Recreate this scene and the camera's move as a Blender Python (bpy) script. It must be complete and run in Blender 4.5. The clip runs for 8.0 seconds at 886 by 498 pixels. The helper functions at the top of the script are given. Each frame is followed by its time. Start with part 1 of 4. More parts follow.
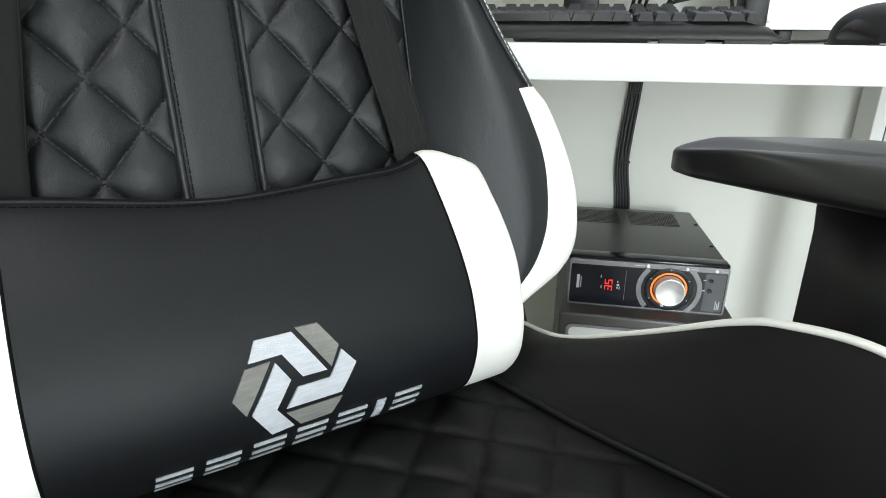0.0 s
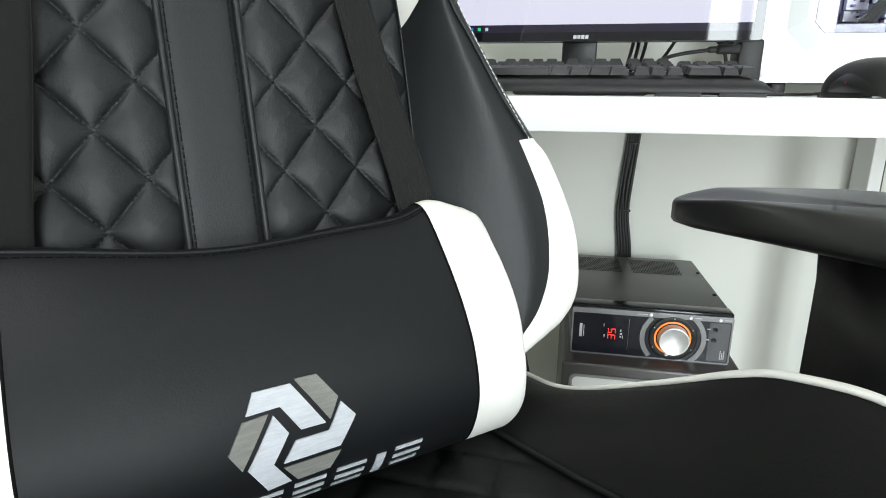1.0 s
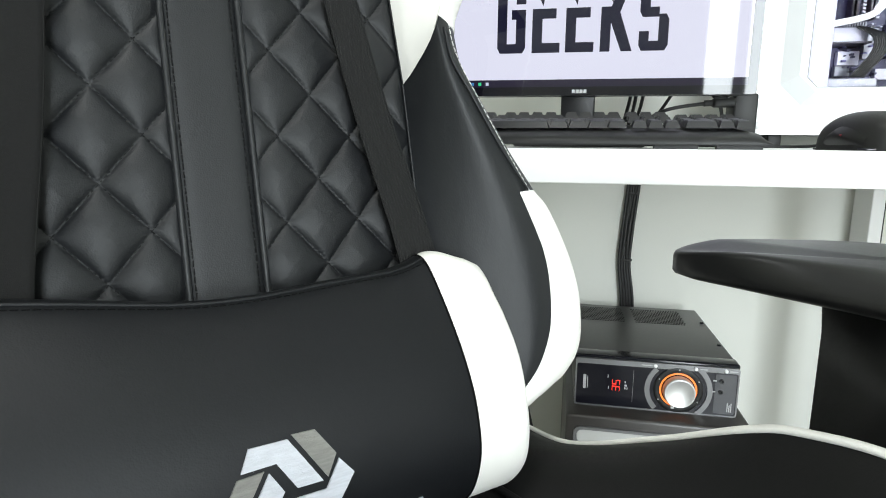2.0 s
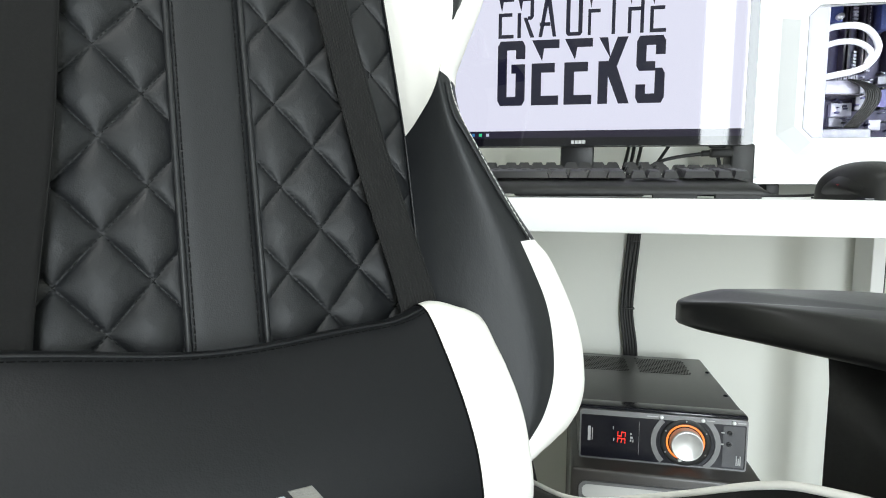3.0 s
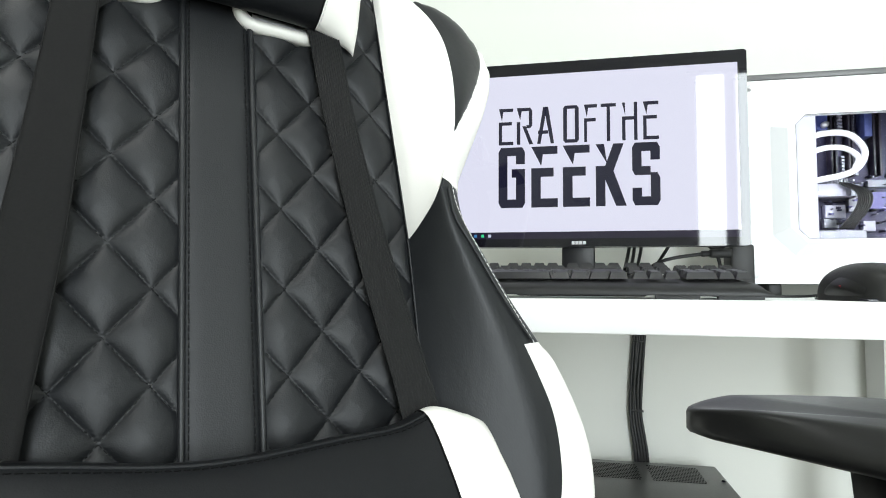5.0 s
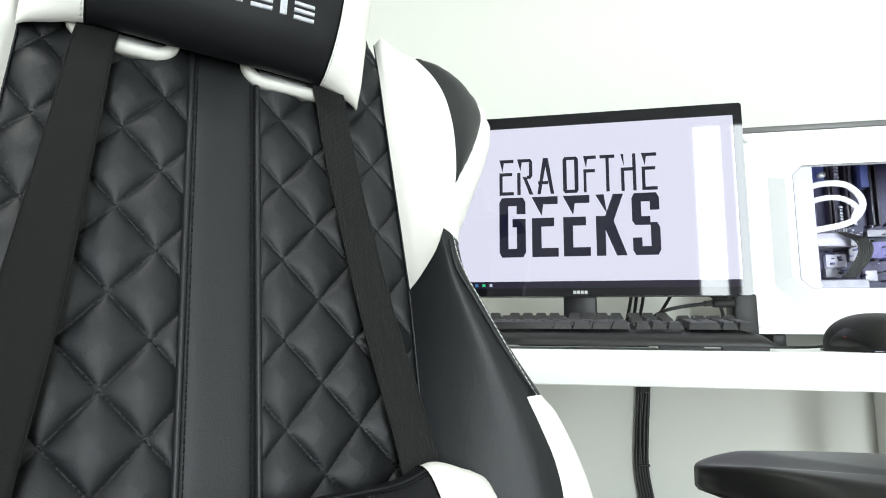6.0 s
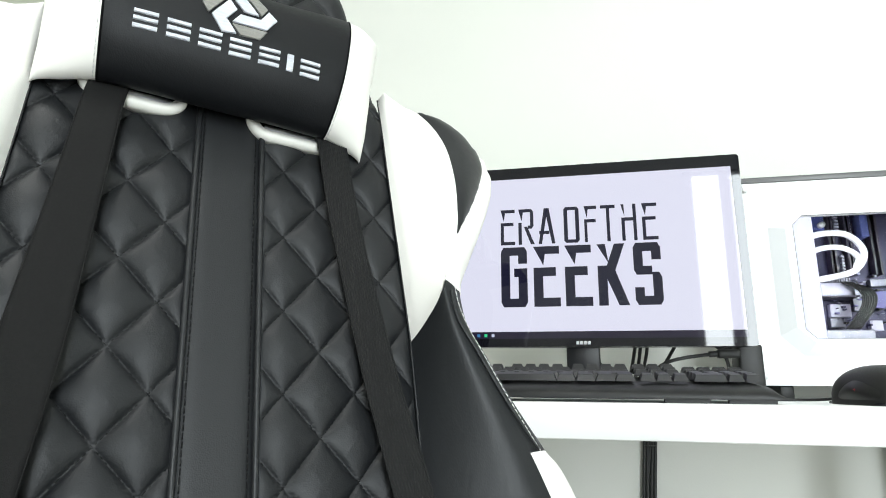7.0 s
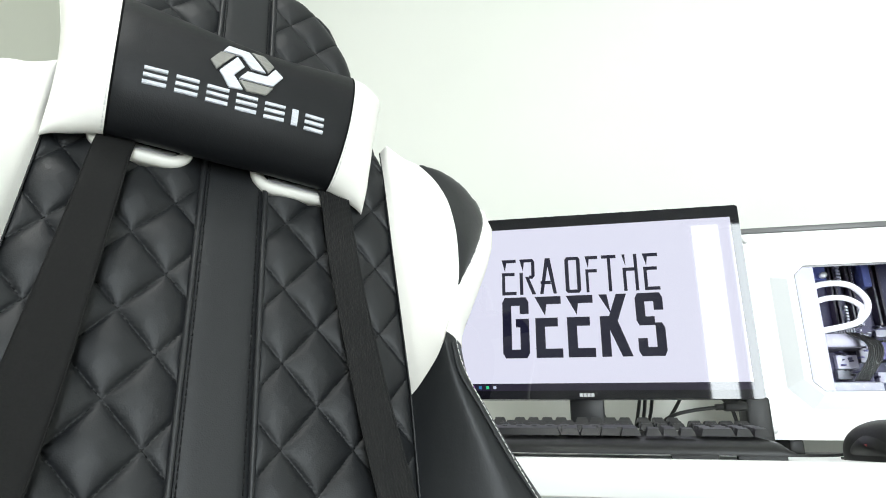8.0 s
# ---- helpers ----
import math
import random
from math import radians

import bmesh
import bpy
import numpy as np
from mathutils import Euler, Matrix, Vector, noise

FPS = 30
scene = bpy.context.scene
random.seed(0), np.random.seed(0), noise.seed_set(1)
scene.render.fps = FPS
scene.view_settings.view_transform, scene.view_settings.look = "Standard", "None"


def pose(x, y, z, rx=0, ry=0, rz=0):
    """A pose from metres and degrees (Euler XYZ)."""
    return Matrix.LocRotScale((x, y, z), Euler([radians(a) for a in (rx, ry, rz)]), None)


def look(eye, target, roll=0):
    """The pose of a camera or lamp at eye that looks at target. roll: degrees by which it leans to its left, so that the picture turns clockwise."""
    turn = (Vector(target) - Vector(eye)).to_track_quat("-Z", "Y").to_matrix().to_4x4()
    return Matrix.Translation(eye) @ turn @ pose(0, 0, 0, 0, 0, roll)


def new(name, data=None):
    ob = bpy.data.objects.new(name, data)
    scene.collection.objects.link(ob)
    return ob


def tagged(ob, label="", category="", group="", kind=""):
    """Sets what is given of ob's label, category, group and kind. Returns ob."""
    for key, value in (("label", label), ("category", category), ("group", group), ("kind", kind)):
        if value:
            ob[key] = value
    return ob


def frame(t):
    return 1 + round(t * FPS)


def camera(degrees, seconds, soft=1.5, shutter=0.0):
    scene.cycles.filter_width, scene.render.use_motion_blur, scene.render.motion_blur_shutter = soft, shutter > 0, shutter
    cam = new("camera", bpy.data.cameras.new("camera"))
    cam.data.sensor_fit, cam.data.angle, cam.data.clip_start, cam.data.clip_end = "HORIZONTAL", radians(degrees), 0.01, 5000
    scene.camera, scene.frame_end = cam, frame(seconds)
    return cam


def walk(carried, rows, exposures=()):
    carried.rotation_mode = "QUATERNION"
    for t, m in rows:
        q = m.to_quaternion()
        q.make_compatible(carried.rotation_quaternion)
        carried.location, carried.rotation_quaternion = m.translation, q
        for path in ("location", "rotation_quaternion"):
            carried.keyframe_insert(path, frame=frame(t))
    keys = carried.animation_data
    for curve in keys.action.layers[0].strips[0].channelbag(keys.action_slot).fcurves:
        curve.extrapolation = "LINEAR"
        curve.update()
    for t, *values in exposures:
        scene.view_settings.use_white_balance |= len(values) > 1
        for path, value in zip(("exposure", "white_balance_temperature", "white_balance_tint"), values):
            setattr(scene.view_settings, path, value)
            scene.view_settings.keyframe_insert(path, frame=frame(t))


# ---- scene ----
cam = camera(74.05, 8.0, soft=1.0)
PATH = [
    (0.0, pose(-0.0011, -0.0026, 0.7379, 70.33, -0.46, -0.18)),
    (0.5, pose(-0.0013, -0.0022, 0.7388, 72.72, -0.43, -0.12)),
    (1.0, pose(-0.0008, -0.0019, 0.7395, 74.94, -0.43, -0.01)),
    (1.5, pose(-0.0005, -0.0012, 0.7405, 77.33, -0.42, 0.08)),
    (3.0, pose(-0.0003, -0.0004, 0.7434, 84.26, -0.36, 0.30)),
    (3.5, pose(-0.0003, 0.0, 0.7442, 86.70, -0.33, 0.37)),
    (4.0, pose(-0.0001, 0.0, 0.7452, 89.00, -0.32, 0.48)),
    (4.5, pose(-0.0001, -0.0003, 0.7466, 91.38, -0.34, 0.55)),
    (6.0, pose(-0.0001, -0.0012, 0.7499, 98.40, -0.43, 0.70)),
    (6.5, pose(0.0, -0.0012, 0.7512, 100.84, -0.45, 0.82)),
    (7.0, pose(0.0, -0.0015, 0.7530, 103.05, -0.48, 0.86)),
    (7.5, pose(0.0, -0.0015, 0.7542, 105.49, -0.50, 0.92)),
    (8.0, pose(-0.0002, -0.0015, 0.7557, 107.77, -0.56, 0.94)),
]
walk(cam, PATH, exposures=[(0.0, 0.09), (8.0, 0.09)])

# ---- light ----
world = bpy.data.worlds.new("room_air")
scene.world = world
world.use_nodes = True
sky = world.node_tree.nodes.new("ShaderNodeTexSky")
sky.sky_type, sky.sun_disc = "NISHITA", False
sky.sun_elevation, sky.sun_rotation = radians(40), radians(200)
world.node_tree.links.new(sky.outputs[0], world.node_tree.nodes["Background"].inputs[0])
world.node_tree.nodes["Background"].inputs[1].default_value = 0.12

ROOM = pose(0, 0, 0, 0, 0, -11)      # the room's own axes: x along the desk, y towards the wall behind it
WALL_Y, LEFT_X, RIGHT_X, BACK_Y, CEIL_Z = 1.37, -1.35, 2.3, -1.9, 2.5


def area(name, at, target, sx, sy, watts, colour):
    lamp = bpy.data.lights.new(name, "AREA")
    lamp.shape, lamp.size, lamp.size_y, lamp.energy, lamp.color = "RECTANGLE", sx, sy, watts, colour
    ob = new(name, lamp)
    ob.matrix_world = ROOM @ look(at, target)
    return ob


for wx, wide, watts in ((0.8975, 0.155, 25), (1.22, 0.34, 55)):      # one lamp in each light of the window
    area("window_daylight", (wx, BACK_Y + 0.03, 1.105), (wx, 0, 1.075), wide, 1.93, watts, (0.885, 0.965, 1.0))
area("ceiling_lamp_light", (-0.35, -0.5, CEIL_Z - 0.09), (-0.35, -0.5, 0), 0.5, 0.5, 15, (0.97, 1.0, 0.98))


# ---- materials ----
def base(name, colour, rough=0.5, metal=0.0, coat=0.0, spec=0.5):
    m = bpy.data.materials.new(name)
    m.use_nodes = True
    b = m.node_tree.nodes["Principled BSDF"]
    b.inputs["Base Color"].default_value = (*colour, 1)
    b.inputs["Roughness"].default_value = rough
    b.inputs["Metallic"].default_value = metal
    b.inputs["Coat Weight"].default_value = coat
    b.inputs["Specular IOR Level"].default_value = spec
    return m, m.node_tree, b


def node(tree, kind, **values):
    n = tree.nodes.new("ShaderNode" + kind)
    for key, value in values.items():
        n.inputs[key.replace("_", " ")].default_value = value
    return n


def surface(name, colour, rough=0.5, metal=0.0, coat=0.0, spec=0.5, grain=400.0, relief=0.1, depth=0.0004, blotch=6.0, vary=0.15, rvary=0.1, cells=False, stretch=(1, 1, 1), wrinkle=0.0):
    """A plain material with fine relief and slow variation of colour and gloss."""
    m, tree, b = base(name, colour, rough, metal, coat, spec)
    link = tree.links.new
    co = node(tree, "TexCoord")
    mp = node(tree, "Mapping", Scale=stretch)
    link(co.outputs["Object"], mp.inputs["Vector"])
    slow = node(tree, "TexNoise", Scale=blotch, Detail=4.0)
    link(mp.outputs[0], slow.inputs["Vector"])
    mix = tree.nodes.new("ShaderNodeMix")
    mix.data_type = "RGBA"
    mix.inputs[6].default_value = (*[c * (1 - vary) for c in colour], 1)
    mix.inputs[7].default_value = (*[min(1, c * (1 + vary)) for c in colour], 1)
    link(slow.outputs["Fac"], mix.inputs[0])
    link(mix.outputs[2], b.inputs["Base Color"])
    fine = node(tree, "TexNoise", Scale=grain * 0.35, Detail=3.0)
    link(mp.outputs[0], fine.inputs["Vector"])
    rr = node(tree, "MapRange", To_Min=max(0.02, rough - rvary), To_Max=min(1, rough + rvary))
    link(fine.outputs["Fac"], rr.inputs["Value"])
    link(rr.outputs[0], b.inputs["Roughness"])
    if relief > 0:
        if cells:
            tex = node(tree, "TexVoronoi", Scale=grain)
            out = tex.outputs["Distance"]
        else:
            tex = node(tree, "TexNoise", Scale=grain, Detail=4.0)
            out = tex.outputs["Fac"]
        link(mp.outputs[0], tex.inputs["Vector"])
        bump = node(tree, "Bump", Strength=relief, Distance=depth)
        link(out, bump.inputs["Height"])
        if wrinkle:
            folds = node(tree, "TexNoise", Scale=70.0, Detail=5.0, Distortion=1.2)
            link(mp.outputs[0], folds.inputs["Vector"])
            big = node(tree, "Bump", Strength=wrinkle, Distance=0.0012)
            link(folds.outputs["Fac"], big.inputs["Height"])
            link(big.outputs[0], bump.inputs["Normal"])
        link(bump.outputs[0], b.inputs["Normal"])
    return m


def glow(name, colour, strength):
    m, tree, b = base(name, (0, 0, 0), 0.4)
    b.inputs["Emission Color"].default_value = (*colour, 1)
    b.inputs["Emission Strength"].default_value = strength
    return m


LEATHER = surface("black_leatherette", (0.0088, 0.0097, 0.0109), 0.49, spec=0.32, grain=900, relief=0.22, depth=0.0004, cells=True, vary=0.12, rvary=0.06, wrinkle=0.12)
LEATHER_FINE = surface("smooth_black_leatherette", (0.0112, 0.0120, 0.0134), 0.42, spec=0.38, grain=700, relief=0.13, depth=0.0003, cells=True, vary=0.15, rvary=0.06, wrinkle=0.10)
BOLSTER_BLACK = surface("bolster_black_leatherette", (0.0120, 0.0131, 0.0146), 0.47, spec=0.31, grain=700, relief=0.16, depth=0.0003, cells=True, vary=0.12, rvary=0.06, wrinkle=0.16, stretch=(1.4, 1.0, 0.6))
PILLOW_BLACK = surface("pillow_black_leatherette", (0.0053, 0.0060, 0.0071), 0.52, spec=0.23, grain=800, relief=0.22, depth=0.0003, cells=True, vary=0.15, rvary=0.06, wrinkle=0.16)
WHITE_LEATHER = surface("white_leatherette", (0.84, 0.825, 0.78), 0.45, grain=700, relief=0.2, depth=0.0003, cells=True, vary=0.03, rvary=0.06, wrinkle=0.05)
SEAT_BLACK = surface("seat_black_leatherette", (0.0046, 0.0046, 0.0045), 0.55, spec=0.20, grain=700, relief=0.25, depth=0.0003, cells=True, vary=0.15, wrinkle=0.12)
THREAD_BLACK = surface("black_thread", (0.004, 0.004, 0.004), 0.9, spec=0.1, grain=2000, relief=0.1)
QUILT_THREAD = surface("dull_black_thread", (0.0055, 0.0058, 0.006), 0.8, spec=0.2, grain=2000, relief=0.1)
THREAD_WHITE = surface("white_thread", (0.7, 0.7, 0.68), 0.6, grain=2000, relief=0.1)
SILVER_THREAD = surface("silver_embroidery", (0.70, 0.72, 0.78), 0.40, metal=0.35, grain=700, relief=0.9, depth=0.0010, blotch=90, vary=0.22, stretch=(1, 6, 6))
GREY_THREAD = surface("grey_embroidery", (0.31, 0.305, 0.285), 0.42, metal=0.55, grain=700, relief=0.9, depth=0.0010, blotch=90, vary=0.35, stretch=(1, 6, 6))
ELASTIC = surface("black_elastic", (0.009, 0.009, 0.009), 0.8, spec=0.3, grain=1200, relief=0.3, depth=0.0004, vary=0.1)
WEBBING = surface("black_webbing", (0.0055, 0.0055, 0.0054), 0.85, spec=0.25, grain=1500, relief=0.4, depth=0.0004, vary=0.12)
IVORY_PLASTIC = surface("ivory_plastic", (0.74, 0.73, 0.68), 0.6, grain=300, relief=0.03, vary=0.05)
ARM_SOFT = surface("soft_black_polyurethane", (0.0055, 0.0055, 0.0056), 0.36, spec=0.34, grain=900, relief=0.05, depth=0.0002, vary=0.05, rvary=0.03)
BLACK_PLASTIC = surface("black_plastic", (0.011, 0.011, 0.011), 0.45, spec=0.36, grain=1200, relief=0.15, depth=0.0003, vary=0.1)
KEY_PLASTIC = surface("keycap_plastic", (0.014, 0.014, 0.015), 0.45, grain=1500, relief=0.12, depth=0.0002, vary=0.1)
GLOSS_BLACK = surface("glossy_black_plastic", (0.008, 0.008, 0.012), 0.13, spec=0.3, grain=300, relief=0.0, vary=0.1, rvary=0.04)
BEZEL_BLACK = surface("black_bezel", (0.014, 0.014, 0.016), 0.4, grain=900, relief=0.04, vary=0.1)
MON_GLOSS = surface("monitor_gloss_black", (0.006, 0.006, 0.009), 0.03, spec=0.36, relief=0.0, vary=0.1, rvary=0.008)
AMP_METAL = surface("dark_painted_steel", (0.075, 0.075, 0.073), 0.36, metal=0.3, grain=1600, relief=0.2, depth=0.0002, vary=0.12)
AMP_TRIM = surface("grey_anodised_trim", (0.20, 0.20, 0.205), 0.35, metal=0.8, grain=1200, relief=0.05, vary=0.08)
BRUSHED = surface("brushed_aluminium", (0.80, 0.80, 0.80), 0.38, metal=0.75, grain=900, relief=0.06, vary=0.05, stretch=(1, 1, 1))
WHITE_STEEL = surface("white_painted_steel", (0.80, 0.81, 0.82), 0.32, grain=700, relief=0.03, depth=0.0002, vary=0.03)
GREY_STEEL = surface("grey_painted_steel", (0.12, 0.12, 0.12), 0.4, grain=700, relief=0.04, vary=0.06)
DESK_WHITE = surface("white_desk_foil", (0.80, 0.80, 0.79), 0.38, grain=500, relief=0.03, depth=0.0002, vary=0.025)
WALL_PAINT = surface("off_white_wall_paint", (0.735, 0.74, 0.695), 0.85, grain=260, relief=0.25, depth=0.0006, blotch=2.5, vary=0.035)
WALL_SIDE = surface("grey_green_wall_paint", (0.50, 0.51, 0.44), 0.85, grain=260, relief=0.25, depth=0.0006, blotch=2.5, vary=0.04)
CEILING_PAINT = surface("white_ceiling_paint", (0.78, 0.78, 0.76), 0.9, grain=200, relief=0.2, depth=0.0005, blotch=2, vary=0.03)
FLOOR_WOOD = surface("laminate_floor", (0.44, 0.42, 0.39), 0.4, grain=60, relief=0.15, depth=0.0004, blotch=5, vary=0.3, stretch=(1, 9, 1))
CABLE_BLACK = surface("black_cable_rubber", (0.013, 0.013, 0.013), 0.5, grain=600, relief=0.05)
SUB_WOOD = surface("dark_vinyl_cabinet", (0.03, 0.027, 0.025), 0.34, grain=300, relief=0.1, depth=0.0003, vary=0.15, stretch=(1, 8, 8))
RED_LED = glow("red_led", (1.0, 0.03, 0.015), 2.0)
AMBER_LED = glow("amber_led_ring", (1.0, 0.24, 0.05), 1.5)
PALE_INK = surface("pale_grey_print", (0.45, 0.45, 0.46), 0.5, relief=0.0)
PLASTIC_WHITE = surface("white_plastic", (0.8, 0.8, 0.8), 0.35, relief=0.0, vary=0.03)


# ---- building helpers ----
def link_mesh(name, bm, material, smooth=True):
    me = bpy.data.meshes.new(name)
    bm.to_mesh(me)
    bm.free()
    me.materials.append(material)
    if smooth:
        me.polygons.foreach_set("use_smooth", [True] * len(me.polygons))
    return new(name, me)


def part(name, bm, material, parent, label="", smooth=True, kind=""):
    ob = link_mesh(name, bm, material, smooth)
    ob.parent = parent
    if label:
        ob["label"] = label
    if kind:
        ob["kind"] = kind
    return ob


def thing(name, matrix, label, category, group="", kind=""):
    ob = new(name)
    ob.empty_display_size = 0.05
    ob.matrix_world = matrix
    return tagged(ob, label, category, group, kind)


def box(bm, x0, x1, y0, y1, z0, z1, bevel=0.0, seg=2, taper=0.0):
    """A bevelled box added to bm; taper draws its top in on every side."""
    got = bmesh.ops.create_cube(bm, size=1.0)["verts"]
    for v in got:
        t = taper if v.co.z > 0 else 0
        v.co = ((x0 + x1) / 2 + v.co.x * (x1 - x0 - 2 * t), (y0 + y1) / 2 + v.co.y * (y1 - y0 - 2 * t), (z0 + z1) / 2 + v.co.z * (z1 - z0))
    if bevel:
        edges = {e for v in got for e in v.link_edges}
        bmesh.ops.bevel(bm, geom=list(edges), offset=bevel, segments=seg, profile=0.5, affect="EDGES")
    return bm


def boxed(*a, **k):
    return box(bmesh.new(), *a, **k)


def smooth_line(points, n):
    """n points evenly along a Catmull-Rom curve through points."""
    p = [Vector(q) for q in points]
    p = [p[0] * 2 - p[1], *p, p[-1] * 2 - p[-2]]
    fine = []
    for i in range(1, len(p) - 2):
        a, b, c, d = p[i - 1:i + 3]
        for k in range(16):
            t = k / 16
            fine.append(0.5 * (2 * b + (c - a) * t + (2 * a - 5 * b + 4 * c - d) * t * t + (3 * b - a - 3 * c + d) * t ** 3))
    fine.append(p[-2].copy())
    run = [0.0]
    for a, b in zip(fine, fine[1:]):
        run.append(run[-1] + (b - a).length)
    out, j = [], 0
    for i in range(n):
        s = run[-1] * i / (n - 1)
        while j < len(run) - 2 and run[j + 1] < s:
            j += 1
        k = (s - run[j]) / max(1e-9, run[j + 1] - run[j])
        out.append(fine[j].lerp(fine[j + 1], k))
    return out


def grid(rows, to, bm=None):
    """A quad sheet through rows of points, each moved by to()."""
    bm = bm or bmesh.new()
    vs = [[bm.verts.new(to(p)) for p in row] for row in rows]
    for a, b in zip(vs, vs[1:]):
        for i in range(len(a) - 1):
            bm.faces.new((a[i], a[i + 1], b[i + 1], b[i]))
    return bm


def loft(curves, to, rows=60, cols=16, puff=0.0, puff_from=0, puff_to=None):
    """A sheet through curves that run alongside one another."""
    lines = [smooth_line(c, rows) for c in curves]
    sheet = []
    for i in range(rows):
        row = smooth_line([ln[i] for ln in lines], cols) if len(lines) > 2 else [lines[0][i].lerp(lines[1][i], k / (cols - 1)) for k in range(cols)]
        if puff:
            for k, q in enumerate(row):
                a = k / (cols - 1)
                q.z += puff * 4 * a * (1 - a)
        sheet.append(row)
    return grid(sheet, to)


def tube(points, r, n=60, sides=8, bm=None, to=None, smooth=True, flat=1.0):
    """A round cord along a curve."""
    bm = bm or bmesh.new()
    line = smooth_line(points, n) if smooth else [Vector(p) for p in points]
    if to:
        line = [to(p) for p in line]
    rings, up = [], Vector((0.12, 0.3, 0.95)).normalized()
    for i, p in enumerate(line):
        d = (line[min(i + 1, len(line) - 1)] - line[max(i - 1, 0)]).normalized()
        side = d.cross(up)
        if side.length < 1e-3:
            side = d.cross(Vector((1, 0, 0)))
        side.normalize()
        up = side.cross(d).normalized()
        rings.append([bm.verts.new(p + (side * math.cos(t) + up * math.sin(t) * flat) * r) for t in (2 * math.pi * k / sides for k in range(sides))])
    for a, b in zip(rings, rings[1:]):
        for k in range(sides):
            bm.faces.new((a[k], a[(k + 1) % sides], b[(k + 1) % sides], b[k]))
    bm.faces.new(rings[0][::-1])
    bm.faces.new(rings[-1])
    return bm


def stitches(points, to, pitch=0.0048, length=0.0034, r=0.00055, bm=None):
    """A row of thread stitches along a curve."""
    bm = bm or bmesh.new()
    rough = smooth_line(points, 40)
    total = sum((b - a).length for a, b in zip(rough, rough[1:]))
    count = max(2, int(total / pitch))
    line = smooth_line(points, count * 4 + 1)
    for i in range(count):
        a, m, b = line[4 * i], line[4 * i + 1], line[4 * i + 3]
        lift = Vector((0, 0, r))
        tube([a, m + lift, b], r, 3, 5, bm, to, smooth=False)
    return bm


def lathe(bm, profile, cx, cz, y0, n=48, axis="y"):
    """Turns (radius, along) pairs about an axis that points to -y."""
    rings = []
    for r, h in profile:
        rings.append([bm.verts.new((cx + r * math.cos(t), y0 - h, cz + r * math.sin(t))) for t in (2 * math.pi * k / n for k in range(n))])
    for a, b in zip(rings, rings[1:]):
        for k in range(n):
            bm.faces.new((a[k], b[k], b[(k + 1) % n], a[(k + 1) % n]))
    if profile[-1][0] > 1e-6:
        bm.faces.new(rings[-1])
    return bm


def prism(bm, outline, to, top, bottom):
    """A solid between two heights over an outline of (x, y) points; to(x, y, h) places it."""
    a = [bm.verts.new(to(x, y, bottom)) for x, y in outline]
    b = [bm.verts.new(to(x, y, top)) for x, y in outline]
    n = len(a)
    bm.faces.new(b)
    bm.faces.new(a[::-1])
    for k in range(n):
        bm.faces.new((a[k], a[(k + 1) % n], b[(k + 1) % n], b[k]))
    return bm


def rounded(x0, x1, y0, y1, r, n=6):
    out = []
    for cx, cy, t0 in ((x1 - r, y1 - r, 0), (x0 + r, y1 - r, 90), (x0 + r, y0 + r, 180), (x1 - r, y0 + r, 270)):
        for k in range(n + 1):
            t = radians(t0 + 90 * k / n)
            out.append((cx + r * math.cos(t), cy + r * math.sin(t)))
    return out


def ring(bm, outer, inner, to, top, bottom):
    """A flat frame between two outlines with equally many points."""
    n = len(outer)
    rows = [[bm.verts.new(to(x, y, h)) for x, y in o] for o, h in ((outer, bottom), (outer, top), (inner, top), (inner, bottom))]
    for a, b in zip(rows, rows[1:] + rows[:1]):
        for k in range(n):
            bm.faces.new((a[k], a[(k + 1) % n], b[(k + 1) % n], b[k]))
    return bm


# ---- the room ----
def slab(name, x0, x1, y0, y1, z0, z1, material):
    ob = link_mesh(name, boxed(x0, x1, y0, y1, z0, z1), material, smooth=False)
    ob.matrix_world = ROOM
    return tagged(ob, kind="structure")


T = 0.12
slab("floor", LEFT_X - T, RIGHT_X + T, BACK_Y - T, WALL_Y + T, -0.1, 0, FLOOR_WOOD)
slab("ceiling", LEFT_X - T, RIGHT_X + T, BACK_Y - T, WALL_Y + T, CEIL_Z, CEIL_Z + 0.1, CEILING_PAINT)
slab("wall_north", LEFT_X, RIGHT_X, WALL_Y, WALL_Y + T, 0, CEIL_Z, WALL_PAINT)
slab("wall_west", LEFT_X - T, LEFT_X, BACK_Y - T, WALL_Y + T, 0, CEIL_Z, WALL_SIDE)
slab("wall_east", RIGHT_X, RIGHT_X + T, BACK_Y - T, WALL_Y + T, 0, CEIL_Z, WALL_PAINT)
WX0, WX1, WZ0, WZ1 = 0.77, 1.44, 0.08, 2.12
bm = boxed(LEFT_X, WX0, BACK_Y - T, BACK_Y, 0, CEIL_Z)
box(bm, WX1, RIGHT_X, BACK_Y - T, BACK_Y, 0, CEIL_Z)
box(bm, WX0, WX1, BACK_Y - T, BACK_Y, 0, WZ0)
box(bm, WX0, WX1, BACK_Y - T, BACK_Y, WZ1, CEIL_Z)
ob = link_mesh("wall_south", bm, WALL_PAINT, smooth=False)
ob.matrix_world = ROOM
tagged(ob, kind="structure")

